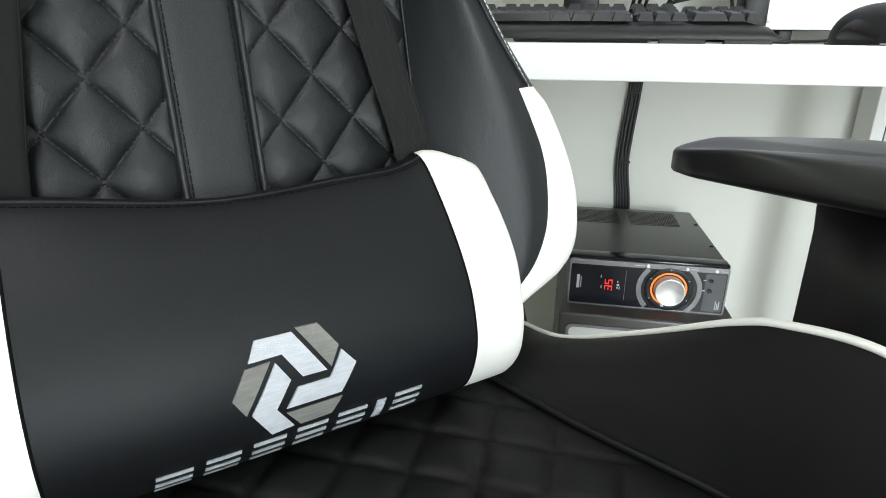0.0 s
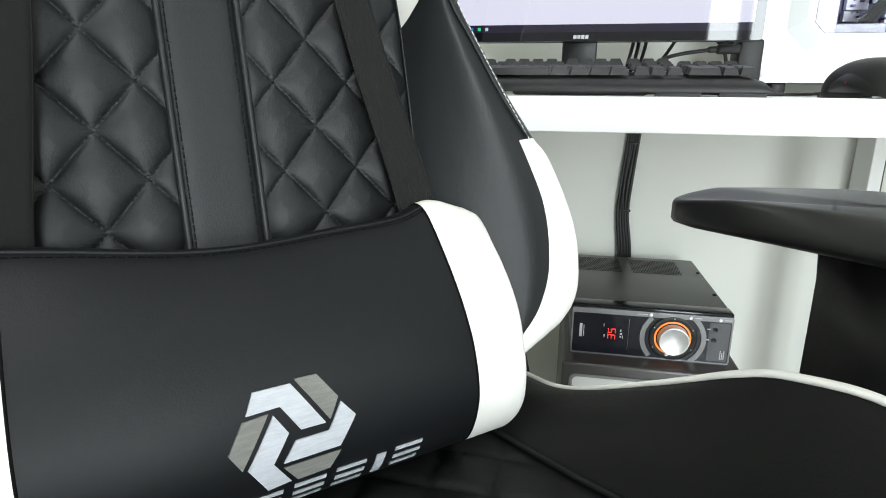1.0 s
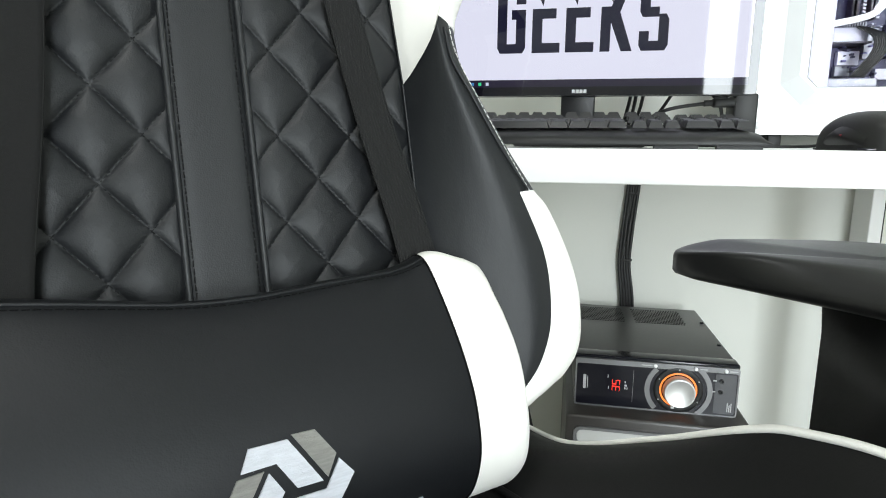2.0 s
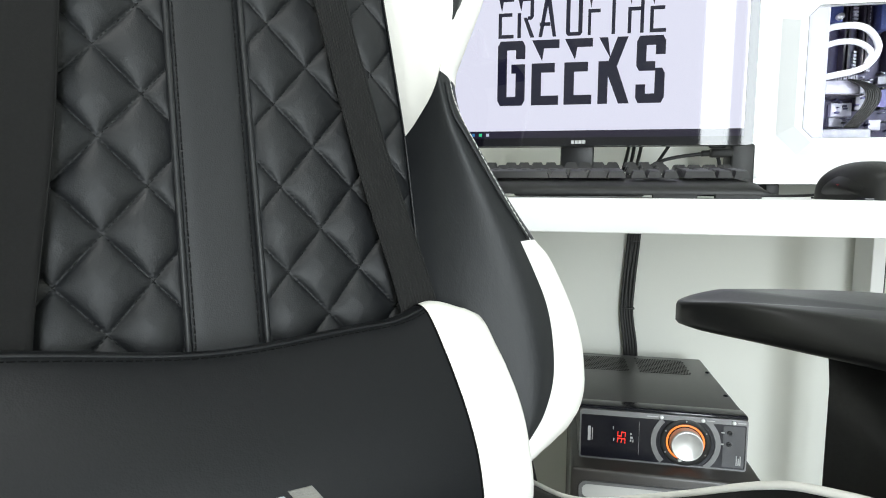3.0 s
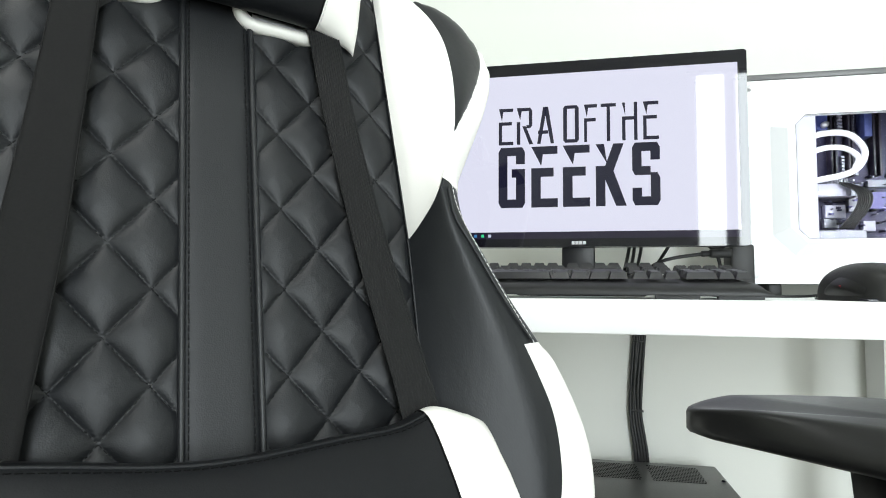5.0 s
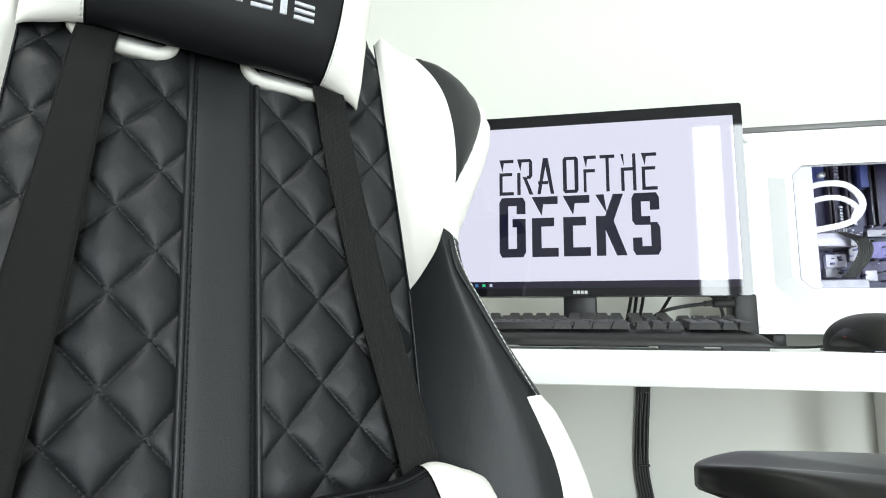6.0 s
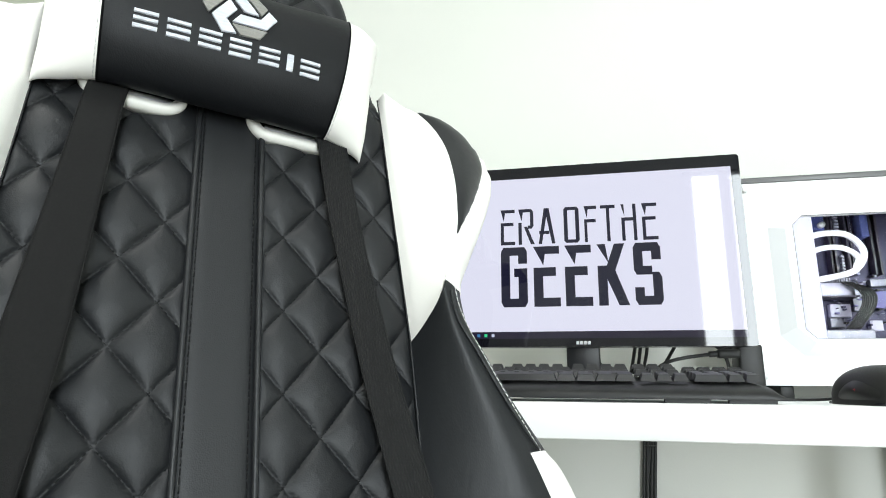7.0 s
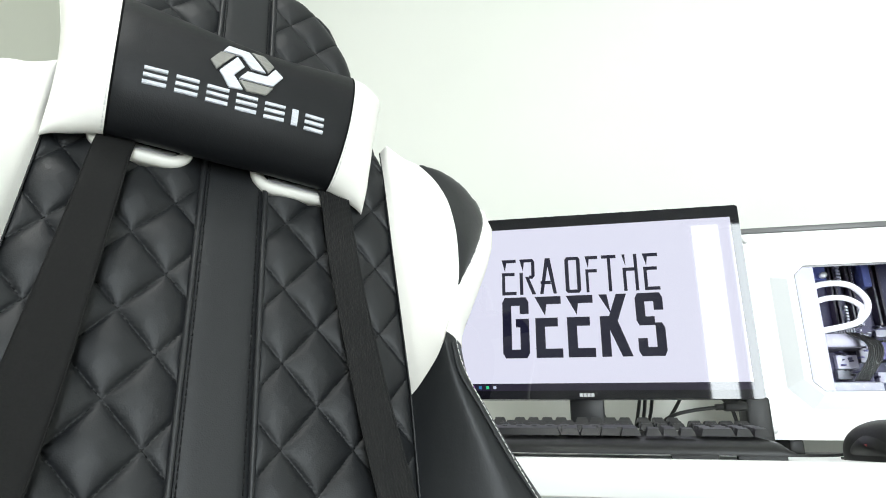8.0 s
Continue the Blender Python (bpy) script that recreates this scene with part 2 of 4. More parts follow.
window = thing("window_1", ROOM, "tall white framed balcony window in the wall", "window", kind="structure")
to_win = lambda x, y, h: Vector((x, BACK_Y - 0.06 + h, y))
part("window_frame", ring(bmesh.new(), rounded(WX0, WX1, WZ0, WZ1, 0.002, 1), rounded(WX0 + 0.05, WX1 - 0.05, WZ0 + 0.05, WZ1 - 0.05, 0.002, 1), to_win, 0.03, -0.03), PLASTIC_WHITE, window, smooth=False)
part("mullion", boxed(0.975, 1.05, BACK_Y - 0.09, BACK_Y - 0.03, WZ0 + 0.05, WZ1 - 0.05, 0.004), PLASTIC_WHITE, window, smooth=False)
glass, gtree, gb = base("window_glass", (1, 1, 1), 0.0)
gb.inputs["Transmission Weight"].default_value = 1.0
for x0, x1 in ((WX0 + 0.05, 0.975), (1.05, WX1 - 0.05)):
    pane = part("pane", boxed(x0, x1, BACK_Y - 0.064, BACK_Y - 0.058, WZ0 + 0.05, WZ1 - 0.05), glass, window, smooth=False)
    pane.visible_shadow = False
lamp = thing("ceiling_lamp", ROOM @ pose(-0.35, -0.5, CEIL_Z), "square white ceiling lamp with a lit diffuser", "lamp")
part("housing", ring(bmesh.new(), rounded(-0.28, 0.28, -0.28, 0.28, 0.03), rounded(-0.255, 0.255, -0.255, 0.255, 0.02), lambda x, y, h: Vector((x, y, h)), 0.0, -0.075), PLASTIC_WHITE, lamp)
part("diffuser", prism(bmesh.new(), rounded(-0.254, 0.254, -0.254, 0.254, 0.02), lambda x, y, h: Vector((x, y, h)), -0.02, -0.06), glow("lamp_diffuser", (1.0, 0.98, 0.94), 3.0), lamp)

# ---- the gaming chair ----
RECLINE = radians(14)
SP, CP, HUB_Z = math.sin(RECLINE), math.cos(RECLINE), 0.745
CHAIR = pose(-0.172, 0.443, 0, 0, 0, 31)


def back(p):
    """From the backrest's own axes (across, up, out) to the chair's."""
    u, v, w = p
    return Vector((u, v * SP - w * CP, HUB_Z + v * CP + w * SP))


def seat_at(p):
    """From across, forward, up to the chair's axes."""
    return Vector((p[0], -p[1], p[2]))


def interp(x, xs, ys):
    return float(np.interp(x, xs, ys))


SEAM_V = (-0.40, -0.25, -0.10, 0.047, 0.20, 0.32, 0.345, 0.384, 0.43, 0.477, 0.50, 0.515, 0.530, 0.540)
SEAM_U = (0.146, 0.156, 0.162, 0.163, 0.157, 0.151, 0.145, 0.139, 0.132, 0.118, 0.106, 0.094, 0.074, 0.048)
QU, QV = 0.059, 0.0685


def quilt(u, v):
    """Height of the quilted padding."""
    p, q = (u - 0.0475) / QU + v / QV, (u - 0.0475) / QU - v / QV
    a, b = abs(p - round(p)) * 2, abs(q - round(q)) * 2        # 0 on a seam, 1 half way
    soft = (1 - math.exp(-a / 0.19)) * (1 - math.exp(-b / 0.19))
    gather = 0.00030 * math.cos(2 * math.pi * v / 0.0031) * math.exp(-(min(a, b) / 0.11) ** 2)      # the stitches gather the edges
    dome = 1 - (1 - a * b) ** 2
    return 0.0034 * soft + 0.0030 * dome - 0.0007 * math.exp(-min(a, b) / 0.05) + gather


def head_roll(u, v):
    """How far the padding rolls back at the outline of the head part."""
    d = interp(v, SEAM_V, SEAM_U) - abs(u)
    edge = min(d, (0.542 - v) * 0.9)
    k = min(1.0, max(0.0, (v - 0.30) / 0.05))
    return -0.024 * k * math.exp(-max(0, edge) / 0.008)


def panel_w(u, v):
    d = interp(v, SEAM_V, SEAM_U) - abs(u)
    side = 1 - math.exp(-max(0, d) / 0.0045)
    mid = 1 - math.exp(-max(0, abs(u) - 0.0265) / 0.006)
    return quilt(abs(u), v) * side * mid + head_roll(u, v) - 0.001 * (1 - side)


chair = thing("gaming_chair", CHAIR, "black and white leatherette gaming chair with quilted backrest", "chair")
backrest = part("backrest", bmesh.new(), LEATHER, chair, "black quilted leatherette backrest with white side panels")

# quilted padding on each side of the middle band
vs = np.linspace(-0.20, 0.540, 800)
for side in (-1, 1):
    rows = []
    for v in vs:
        s = interp(v, SEAM_V, SEAM_U)
        inner = min(0.0265, s * 0.7)
        rows.append([(side * u, v, panel_w(u, v)) for u in np.linspace(inner, s, 136)])
    part("quilted_panel", grid(rows, back), LEATHER, backrest)
    bm = bmesh.new()
    for fam in (1, -1):
        for k in range(-14, 14):
            pts = []
            for u in np.linspace(0.031, 0.164, 40):
                v = fam * (k - (u - 0.0475) / QU) * QV
                if -0.15 < v < 0.50 and u < interp(v, SEAM_V, SEAM_U) - 0.004:
                    pts.append((side * u, v, panel_w(u, v) - 0.0001))
            if len(pts) > 4:
                stitches(pts, back, 0.0046, 0.0030, 0.00045, bm)
    part("stitching", bm, QUILT_THREAD, backrest, kind="stuff")

# middle band with its two folded edges
rows = [[(u, v, 0.0045 - 0.002 * (abs(u + 0.001) / 0.025) ** 6 + head_roll(u * 0.5, v)) for u in np.linspace(-0.0258, 0.0238, 24)] for v in np.linspace(-0.38, 0.541, 160)]
part("middle_band", grid(rows, back), LEATHER, backrest)
for edge, sewn_at in ((-0.0284, -0.0238), (0.0262, 0.0205)):
    line = [(edge, v, 0.0042 + head_roll(0.02, v)) for v in np.linspace(-0.38, 0.534, 60)]
    part("piping", tube(line, 0.0027, 220, 10, to=back), LEATHER_FINE, backrest)
    line = [(sewn_at, v, 0.0046 + head_roll(0.02, v)) for v in np.linspace(-0.16, 0.52, 60)]
    part("stitching", stitches(line, back, 0.0058, 0.0038, 0.0005), QUILT_THREAD, backrest, kind="stuff")

# side bolsters: curves from the inner seam to the outer edge, bottom to top
SEAM_LOW = [(0.154, -0.30, 0.001), (0.157, -0.20, 0.001), (0.162, -0.10, 0.001), (0.163, -0.02, 0.001), (0.163, 0.047, 0.001)]
SEAM_TOP = [(0.163, 0.047, 0.001), (0.1580, 0.12, 0.0035), (0.1540, 0.20, 0.0035), (0.1510, 0.27, 0.0035), (0.149, 0.318, 0.002)]
STITCH = [(0.239, -0.06, 0.050), (0.213, -0.008, 0.050), (0.193, 0.033, 0.050), (0.181, 0.063, 0.050), (0.177, 0.090, 0.050)]
LOW_EDGE = [(0.262, -0.058, 0.040), (0.237, -0.018, 0.040), (0.213, 0.027, 0.040), (0.200, 0.053, 0.039), (0.197, 0.080, 0.038)]
TRIM_IN = [(0.180, -0.258, 0.040), (0.205, -0.239, 0.048), (0.222, -0.225, 0.050), (0.240, -0.208, 0.050), (0.255, -0.180, 0.050), (0.260, -0.145, 0.050), (0.258, -0.115, 0.050), (0.249, -0.086, 0.050), (0.239, -0.060, 0.050)]
TRIM_OUT = [(0.185, -0.268, 0.030), (0.212, -0.254, 0.036), (0.232, -0.243, 0.040), (0.272, -0.226, 0.040), (0.292, -0.207, 0.040), (0.300, -0.181, 0.040), (0.300, -0.140, 0.040), (0.280, -0.081, 0.040), (0.262, -0.058, 0.040)]
UP_SPLIT = [(0.177, 0.090, 0.050), (0.193, 0.129, 0.050), (0.200, 0.160, 0.050), (0.2055, 0.209, 0.045), (0.207, 0.261, 0.030), (0.190, 0.303, 0.015), (0.153, 0.319, 0.002)]
INSERT_IN = [(0.196, 0.138, 0.050), (0.200, 0.160, 0.050), (0.2055, 0.209, 0.045), (0.207, 0.261, 0.030), (0.190, 0.303, 0.015)]
INSERT_OUT = [(0.198, 0.140, 0.048), (0.2275, 0.183, 0.040), (0.252, 0.228, 0.030), (0.256, 0.254, 0.025), (0.241, 0.285, 0.020), (0.217, 0.303, 0.015), (0.192, 0.304, 0.013)]
SIDE_IN = [(0.177, 0.090, 0.050), (0.187, 0.115, 0.050), (0.198, 0.140, 0.048), (0.2275, 0.183, 0.040), (0.252, 0.228, 0.030), (0.256, 0.254, 0.025)]
SIDE_OUT = [(0.2025, 0.083, 0.032), (0.2105, 0.100, 0.025), (0.2245, 0.127, 0.025), (0.253, 0.181, 0.025), (0.267, 0.220, 0.024), (0.264, 0.247, 0.022)]


def behind(curve, du, dw):
    return [(u + du, v, w + dw) for u, v, w in curve]


def middle(a, b, k, dw, n=9):
    return [p.lerp(q, k) + Vector((0, 0, dw)) for p, q in zip(smooth_line(a, n), smooth_line(b, n))]


for side in (-1, 1):
    put = lambda p, side=side: back((p[0] * side, p[1], p[2]))
    low_right = TRIM_IN[:-1] + STITCH
    low_left = SEAM_LOW
    black = part("lower_bolster", loft([low_left, middle(low_left, low_right, 0.16, 0.004, 14), middle(low_left, low_right, 0.45, 0.009, 14), middle(low_left, low_right, 0.78, 0.0095, 14), low_right], put, 90, 26), BOLSTER_BLACK, backrest)
    part("bolster_edge", loft([STITCH, middle(STITCH, LOW_EDGE, 0.5, 0.004), LOW_EDGE, behind(LOW_EDGE, 0.002, -0.03), behind(LOW_EDGE, -0.015, -0.11)], put, 50, 20), LEATHER_FINE, backrest)
    part("lower_white_panel", loft([TRIM_IN, middle(TRIM_IN, TRIM_OUT, 0.5, 0.006), TRIM_OUT, behind(TRIM_OUT, 0.003, -0.03), behind(TRIM_OUT, -0.02, -0.11)], put, 60, 22), WHITE_LEATHER, backrest, "white leatherette panel at the lower side")
    part("upper_white_panel", loft([SEAM_TOP, middle(SEAM_TOP, UP_SPLIT, 0.15, 0.009), middle(SEAM_TOP, UP_SPLIT, 0.55, 0.014), UP_SPLIT], put, 70, 22), WHITE_LEATHER, backrest, "white leatherette shoulder panel")
    part("shoulder_insert", loft([INSERT_IN, middle(INSERT_IN, INSERT_OUT, 0.5, 0.004), INSERT_OUT, behind(INSERT_OUT, 0.0, -0.012), behind(INSERT_OUT, -0.02, -0.09)], put, 60, 20), LEATHER_FINE, backrest)
    part("shoulder_side", loft([SIDE_IN, middle(SIDE_IN, SIDE_OUT, 0.5, 0.003), SIDE_OUT, behind(SIDE_OUT, 0.003, -0.03), behind(SIDE_OUT, -0.02, -0.11)], put, 60, 20), WHITE_LEATHER, backrest, "white leatherette side edge")
    part("bolster_piping", tube(behind(SEAM_LOW, -0.0005, 0.0006), 0.0012, 90, 8, to=put), LEATHER_FINE, backrest)
    part("bolster_piping", tube(behind(SEAM_TOP, -0.0004, 0.0004), 0.0007, 90, 8, to=put), LEATHER_FINE, backrest)
    part("seam_welt", tube(behind(LOW_EDGE[:], -0.0155, 0.012), 0.0012, 60, 6, to=put), LEATHER_FINE, backrest)
    part("white_stitching", stitches(middle(STITCH, LOW_EDGE, 0.45, 0.0052), put, 0.0050, 0.0032, 0.00042), THREAD_WHITE, backrest, "white contrast stitching", kind="stuff")

# rear shell behind the padding
half = [(0.150, -0.36), (0.20, -0.255), (0.272, -0.222), (0.293, -0.181), (0.293, -0.140), (0.272, -0.081), (0.23, -0.018), (0.197, 0.06), (0.215, 0.127), (0.246, 0.181), (0.257, 0.225), (0.245, 0.272), (0.21, 0.298), (0.153, 0.316),
        (0.143, 0.345), (0.137, 0.384), (0.130, 0.43), (0.116, 0.475), (0.092, 0.514), (0.05, 0.538)]
outline = half + [(-u, v) for u, v in reversed(half)]
bm = bmesh.new()
prism(bm, outline, lambda x, y, h: back((x * (1 - 0.10 * (h < -0.05)), y, h)), -0.020, -0.105)
part("rear_shell", bm, LEATHER_FINE, backrest, smooth=False)

# slots for the straps with ivory trims
for side, cu, cv in ((-1, -0.081, 0.265), (1, 0.053, 0.2585)):
    put = lambda x, y, h, cu=cu, cv=cv: back((cu + x, cv + y - 0.04 * x, 0.005 + h))
    bm = ring(bmesh.new(), rounded(-0.042, 0.042, -0.0280, 0.0280, 0.021, 8), rounded(-0.0325, 0.0325, -0.0205, 0.0205, 0.011, 8), put, 0.0080, -0.006)
    bmesh.ops.bevel(bm, geom=[e for e in bm.edges if e.calc_face_angle(0) > 1.0], offset=0.0022, segments=3, affect="EDGES")
    slot = part("strap_slot", bm, IVORY_PLASTIC, backrest, "ivory plastic strap slot trim")
    # black sheet stands in for the cushion's shade inside the slot
    part("slot_shade", prism(bmesh.new(), rounded(-0.0327, 0.0327, -0.0207, 0.0207, 0.009), put, -0.002, -0.006), THREAD_BLACK, slot)
    part("slot_lip", prism(bmesh.new(), rounded(-0.0300, 0.0300, -0.0200, -0.0105, 0.004), put, 0.0015, -0.004), PLASTIC_WHITE, slot, "white inner lip of the slot")

# seat
QS = 0.066


def seat_z(u, n):
    p, q = (u + n) / QS - 0.77, (u - n) / QS - 0.197
    a, b = abs(p - round(p)) * 2, abs(q - round(q)) * 2
    d = a * b / math.sqrt(a * a + b * b + 1e-9) * 1.41
    return 0.463 + 0.0045 * (1 - (1 - min(1.0, d)) ** 2.3) - 0.0018 * math.exp(-min(a, b) / 0.08)


SEAT_N = (-0.06, 0.05, 0.123, 0.175, 0.24, 0.314, 0.42, 0.50)
SEAT_U = (0.165, 0.172, 0.180, 0.188, 0.206, 0.227, 0.235, 0.225)
seat = part("seat", grid([[(u * interp(n, SEAT_N, SEAT_U), n, 0.463 + (seat_z(u * interp(n, SEAT_N, SEAT_U), n) - 0.463) * (1 - abs(u) ** 14)) for u in np.linspace(-1, 1, 130)] for n in np.linspace(-0.06, 0.50, 150)], seat_at), SEAT_BLACK, chair, "black quilted leatherette seat cushion")
PIPE = [(0.262, -0.07, 0.478), (0.266, 0.0, 0.464), (0.27, 0.05, 0.463), (0.27, 0.112, 0.475), (0.27, 0.203, 0.522), (0.27, 0.268, 0.559), (0.27, 0.303, 0.572), (0.27, 0.356, 0.578), (0.268, 0.42, 0.560), (0.255, 0.50, 0.50)]
SEAT_SEAM = [(interp(n, SEAT_N, SEAT_U), n, 0.462) for n in (-0.07, 0.0, 0.05, 0.112, 0.203, 0.268, 0.303, 0.356, 0.42, 0.50)]
for side in (-1, 1):
    put = lambda p, side=side: seat_at((p[0] * side, p[1], p[2]))
    out = [(u + 0.022, n, z - 0.035) for u, n, z in PIPE]
    low = [(0.262, n, 0.37) for u, n, z in PIPE]
    part("seat_bolster", loft([SEAT_SEAM, middle(SEAT_SEAM, PIPE, 0.35, 0.014, 12), middle(SEAT_SEAM, PIPE, 0.75, 0.010, 12), PIPE], put, 80, 24), SEAT_BLACK, seat)
    part("bolster_flank", loft([PIPE, out, low], put, 60, 14), SEAT_BLACK, seat)
    part("white_piping", tube([(u, n, z + 0.001) for u, n, z in PIPE], 0.0028, 120, 10, to=put), WHITE_LEATHER, seat, "white seat piping")
    part("seam_welt", tube([(u, n, z + 0.0045) for u, n, z in SEAT_SEAM], 0.0030, 90, 8, to=put), SEAT_BLACK, seat)
bm = prism(bmesh.new(), rounded(-0.255, 0.255, -0.07, 0.49, 0.05), lambda x, y, h: seat_at((x, y, h)), 0.455, 0.37)
part("seat_base", bm, SEAT_BLACK, seat, smooth=False)


# armrests
def arm(side):
    put = lambda x, y, h: Vector((x * side, y, h))
    top = part("armrest", bmesh.new(), BLACK_PLASTIC, chair, "height-adjustable black armrest")
    shape = [(0.257, 0.222), (0.264, 0.205), (0.296, 0.206), (0.342, 0.232), (0.384, 0.270), (0.394, 0.32), (0.394, 0.41), (0.380, 0.452), (0.330, 0.462), (0.282, 0.452), (0.264, 0.41), (0.262, 0.32)]
    ring0 = smooth_line([(u, n, 0) for u, n in shape + shape[:1]], 97)[:-1]
    mid = Vector((0.328, 0.335, 0))
    bm, rings = bmesh.new(), []
    for inset, h, slope in ((0.016, 0.0, 0), (0.004, 0.0008, 0), (0.001, 0.003, 0), (0.0, 0.006, 0), (0.0, 0.0100, 0.06), (0.0, 0.0150, 0.30), (0.0, 0.0195, 0.66), (0.0005, 0.0218, 0.86), (0.0025, 0.0231, 0.95), (0.005, 0.0237, 1), (0.009, 0.0240, 1), (0.03, 0.0242, 1), (0.055, 0.0243, 1)):
        row = []
        for p in ring0:
            d = mid - p
            q = p + d * min(0.97, inset / 0.07)
            inner = max(0.0, min(1.0, (0.335 - p.x) / 0.07)) * max(0.0, min(1.0, (p.y - 0.255) / 0.065))      # the inner side slopes in towards the top
            dip = 0.25 * max(0.0, min(1.0, (0.245 - p.y) / 0.04)) * max(0.0, min(1.0, (0.30 - p.x) / 0.04))      # the nose is rounded off
            row.append(bm.verts.new(put(q.x + 0.020 * slope * inner * (1 - min(0.97, inset / 0.07)), -q.y, ARM_Z + h * (1 - dip * (1 - min(0.97, inset / 0.07))))))
        rings.append(row)
    for a, b in zip(rings, rings[1:]):
        for k in range(96):
            bm.faces.new((a[k], a[(k + 1) % 96], b[(k + 1) % 96], b[k]))
    bm.faces.new(rings[0][::-1])
    bm.faces.new(rings[-1])
    part("arm_pad", bm, ARM_SOFT, top)
    u = ARM_U - 0.014
    bm = bmesh.new()
    sleeve = [(-0.048, ARM_Z), (-0.039, 0.605), (-0.043, 0.553), (-0.050, 0.42), (0.045, 0.42), (0.06, ARM_Z - 0.09), (0.062, ARM_Z)]
    prism(bm, sleeve, lambda x, y, h: put(u + h, -(ARM_N + 0.02 + x), y), 0.028, -0.022)
    bmesh.ops.bevel(bm, geom=list(bm.edges), offset=0.004, segments=2, affect="EDGES")
    part("arm_post", bm, BLACK_PLASTIC, top)
    part("arm_bracket", boxed(min(side * 0.05, side * (u + 0.02)), max(side * 0.05, side * (u + 0.02)), -(ARM_N + 0.05), -(ARM_N - 0.02), 0.355, 0.375, 0.004), BLACK_PLASTIC, top)
    part("arm_foot", boxed(min(side * (u - 0.03), side * (u + 0.025)), max(side * (u - 0.03), side * (u + 0.025)), -(ARM_N + 0.06), -(ARM_N - 0.03), 0.355, 0.43, 0.006), BLACK_PLASTIC, top)


ARM_U, ARM_N, ARM_Z = 0.344, 0.309, 0.6510
arm(1)
arm(-1)

# underside, gas lift and five-star foot
part("tilt_mechanism", boxed(-0.11, 0.11, -0.33, -0.10, 0.31, 0.372, 0.008), BLACK_PLASTIC, chair)
bm = bmesh.new()
bmesh.ops.create_cone(bm, cap_ends=True, segments=24, radius1=0.027, radius2=0.025, depth=0.24, matrix=Matrix.Translation((0, -0.215, 0.2)))
part("gas_lift", bm, BLACK_PLASTIC, chair)
for k in range(5):
    t = 2 * math.pi * k / 5 + 0.3
    d = Vector((math.cos(t), math.sin(t), 0))
    c = Vector((0, -0.215, 0))
    part("foot_spoke", tube([c + d * 0.01 + Vector((0, 0, 0.115)), c + d * 0.16 + Vector((0, 0, 0.095)), c + d * 0.30 + Vector((0, 0, 0.075))], 0.022, 14, 10), BLACK_PLASTIC, chair)
    wheel = bmesh.new()
    bmesh.ops.create_cone(wheel, cap_ends=True, segments=20, radius1=0.028, radius2=0.028, depth=0.045, matrix=Matrix.Translation(c + d * 0.30 + Vector((0, 0, 0.028))) @ Matrix.Rotation(t, 4, "Z") @ Matrix.Rotation(math.pi / 2, 4, "X"))
    part("caster", wheel, BLACK_PLASTIC, chair)
for side in (-1, 1):
    bm = prism(bmesh.new(), [(-0.085, 0.365), (-0.020, 0.365), (0.030, 0.54), (0.045, 0.64), (0.005, 0.64), (-0.010, 0.54)], lambda x, y, h, side=side: Vector((side * (0.268 + h), x, y)), 0.012, 0.0)
    bmesh.ops.bevel(bm, geom=list(bm.edges), offset=0.002, segments=2, affect="EDGES")
    part("recline_bracket", bm, BLACK_PLASTIC, chair, "black steel recline bracket")


# ---- cushions on the chair ----
def cushion(profile, cu, half, ends, taper, thin, flare, lean=0.0, slope=0.0, tip=0.0, wave=lambda u: 0.0, fan=0.0, hollow=0.0, right=1.0):
    """Rows (across) of profile points; profile is (v, w) round the front from the top; taper(t) moves the ends."""
    line = [Vector((0, v, w)) for v, w in profile]
    line = smooth_line(line, 56)
    cv = sum(p.y for p in line) / len(line)
    tall = max(abs(p.y - cv) for p in line)

    def at(u, k):
        a = abs(u) / (half if u < 0 else half * right)
        e = max(0.0, (a - ends) / (1 - ends))
        sw = math.sqrt(max(0.0, 1 - e ** 2.2)) * (1 - thin) + thin
        sv = 1 - 0.05 * e + flare * max(0.0, a - 0.7)
        p = line[k]
        bulge = 1 + 0.035 * (1 - a * a)
        crumple = 0.0012 * noise.noise(Vector((u * 14, p.y * 14, 5.0))) + 0.0028 * max(0.0, a - 0.62) / 0.38 * noise.noise(Vector((u * 45, p.y * 38, 9.0)))
        sag = (0.004 * (1 - a * a) + tip * u - wave(u)) * max(0.0, (p.y - cv) / 0.1) ** 2
        s = (p.y - cv) / tall
        wide = 1 + fan * (p.y - cv) - hollow * e * (1 - s * s)
        return (cu + u * wide + lean * (p.y - cv), cv + (p.y - cv) * sv - sag - slope * u, 0.016 + (p.z - 0.016) * bulge * sw - taper(a) + crumple)
    return at, line


def cushion_sheet(at, u0, u1, cols, to, close=None):
    rows = [[at(u, k) for k in range(56)] for u in np.linspace(u0, u1, cols)]
    return grid(rows, to)


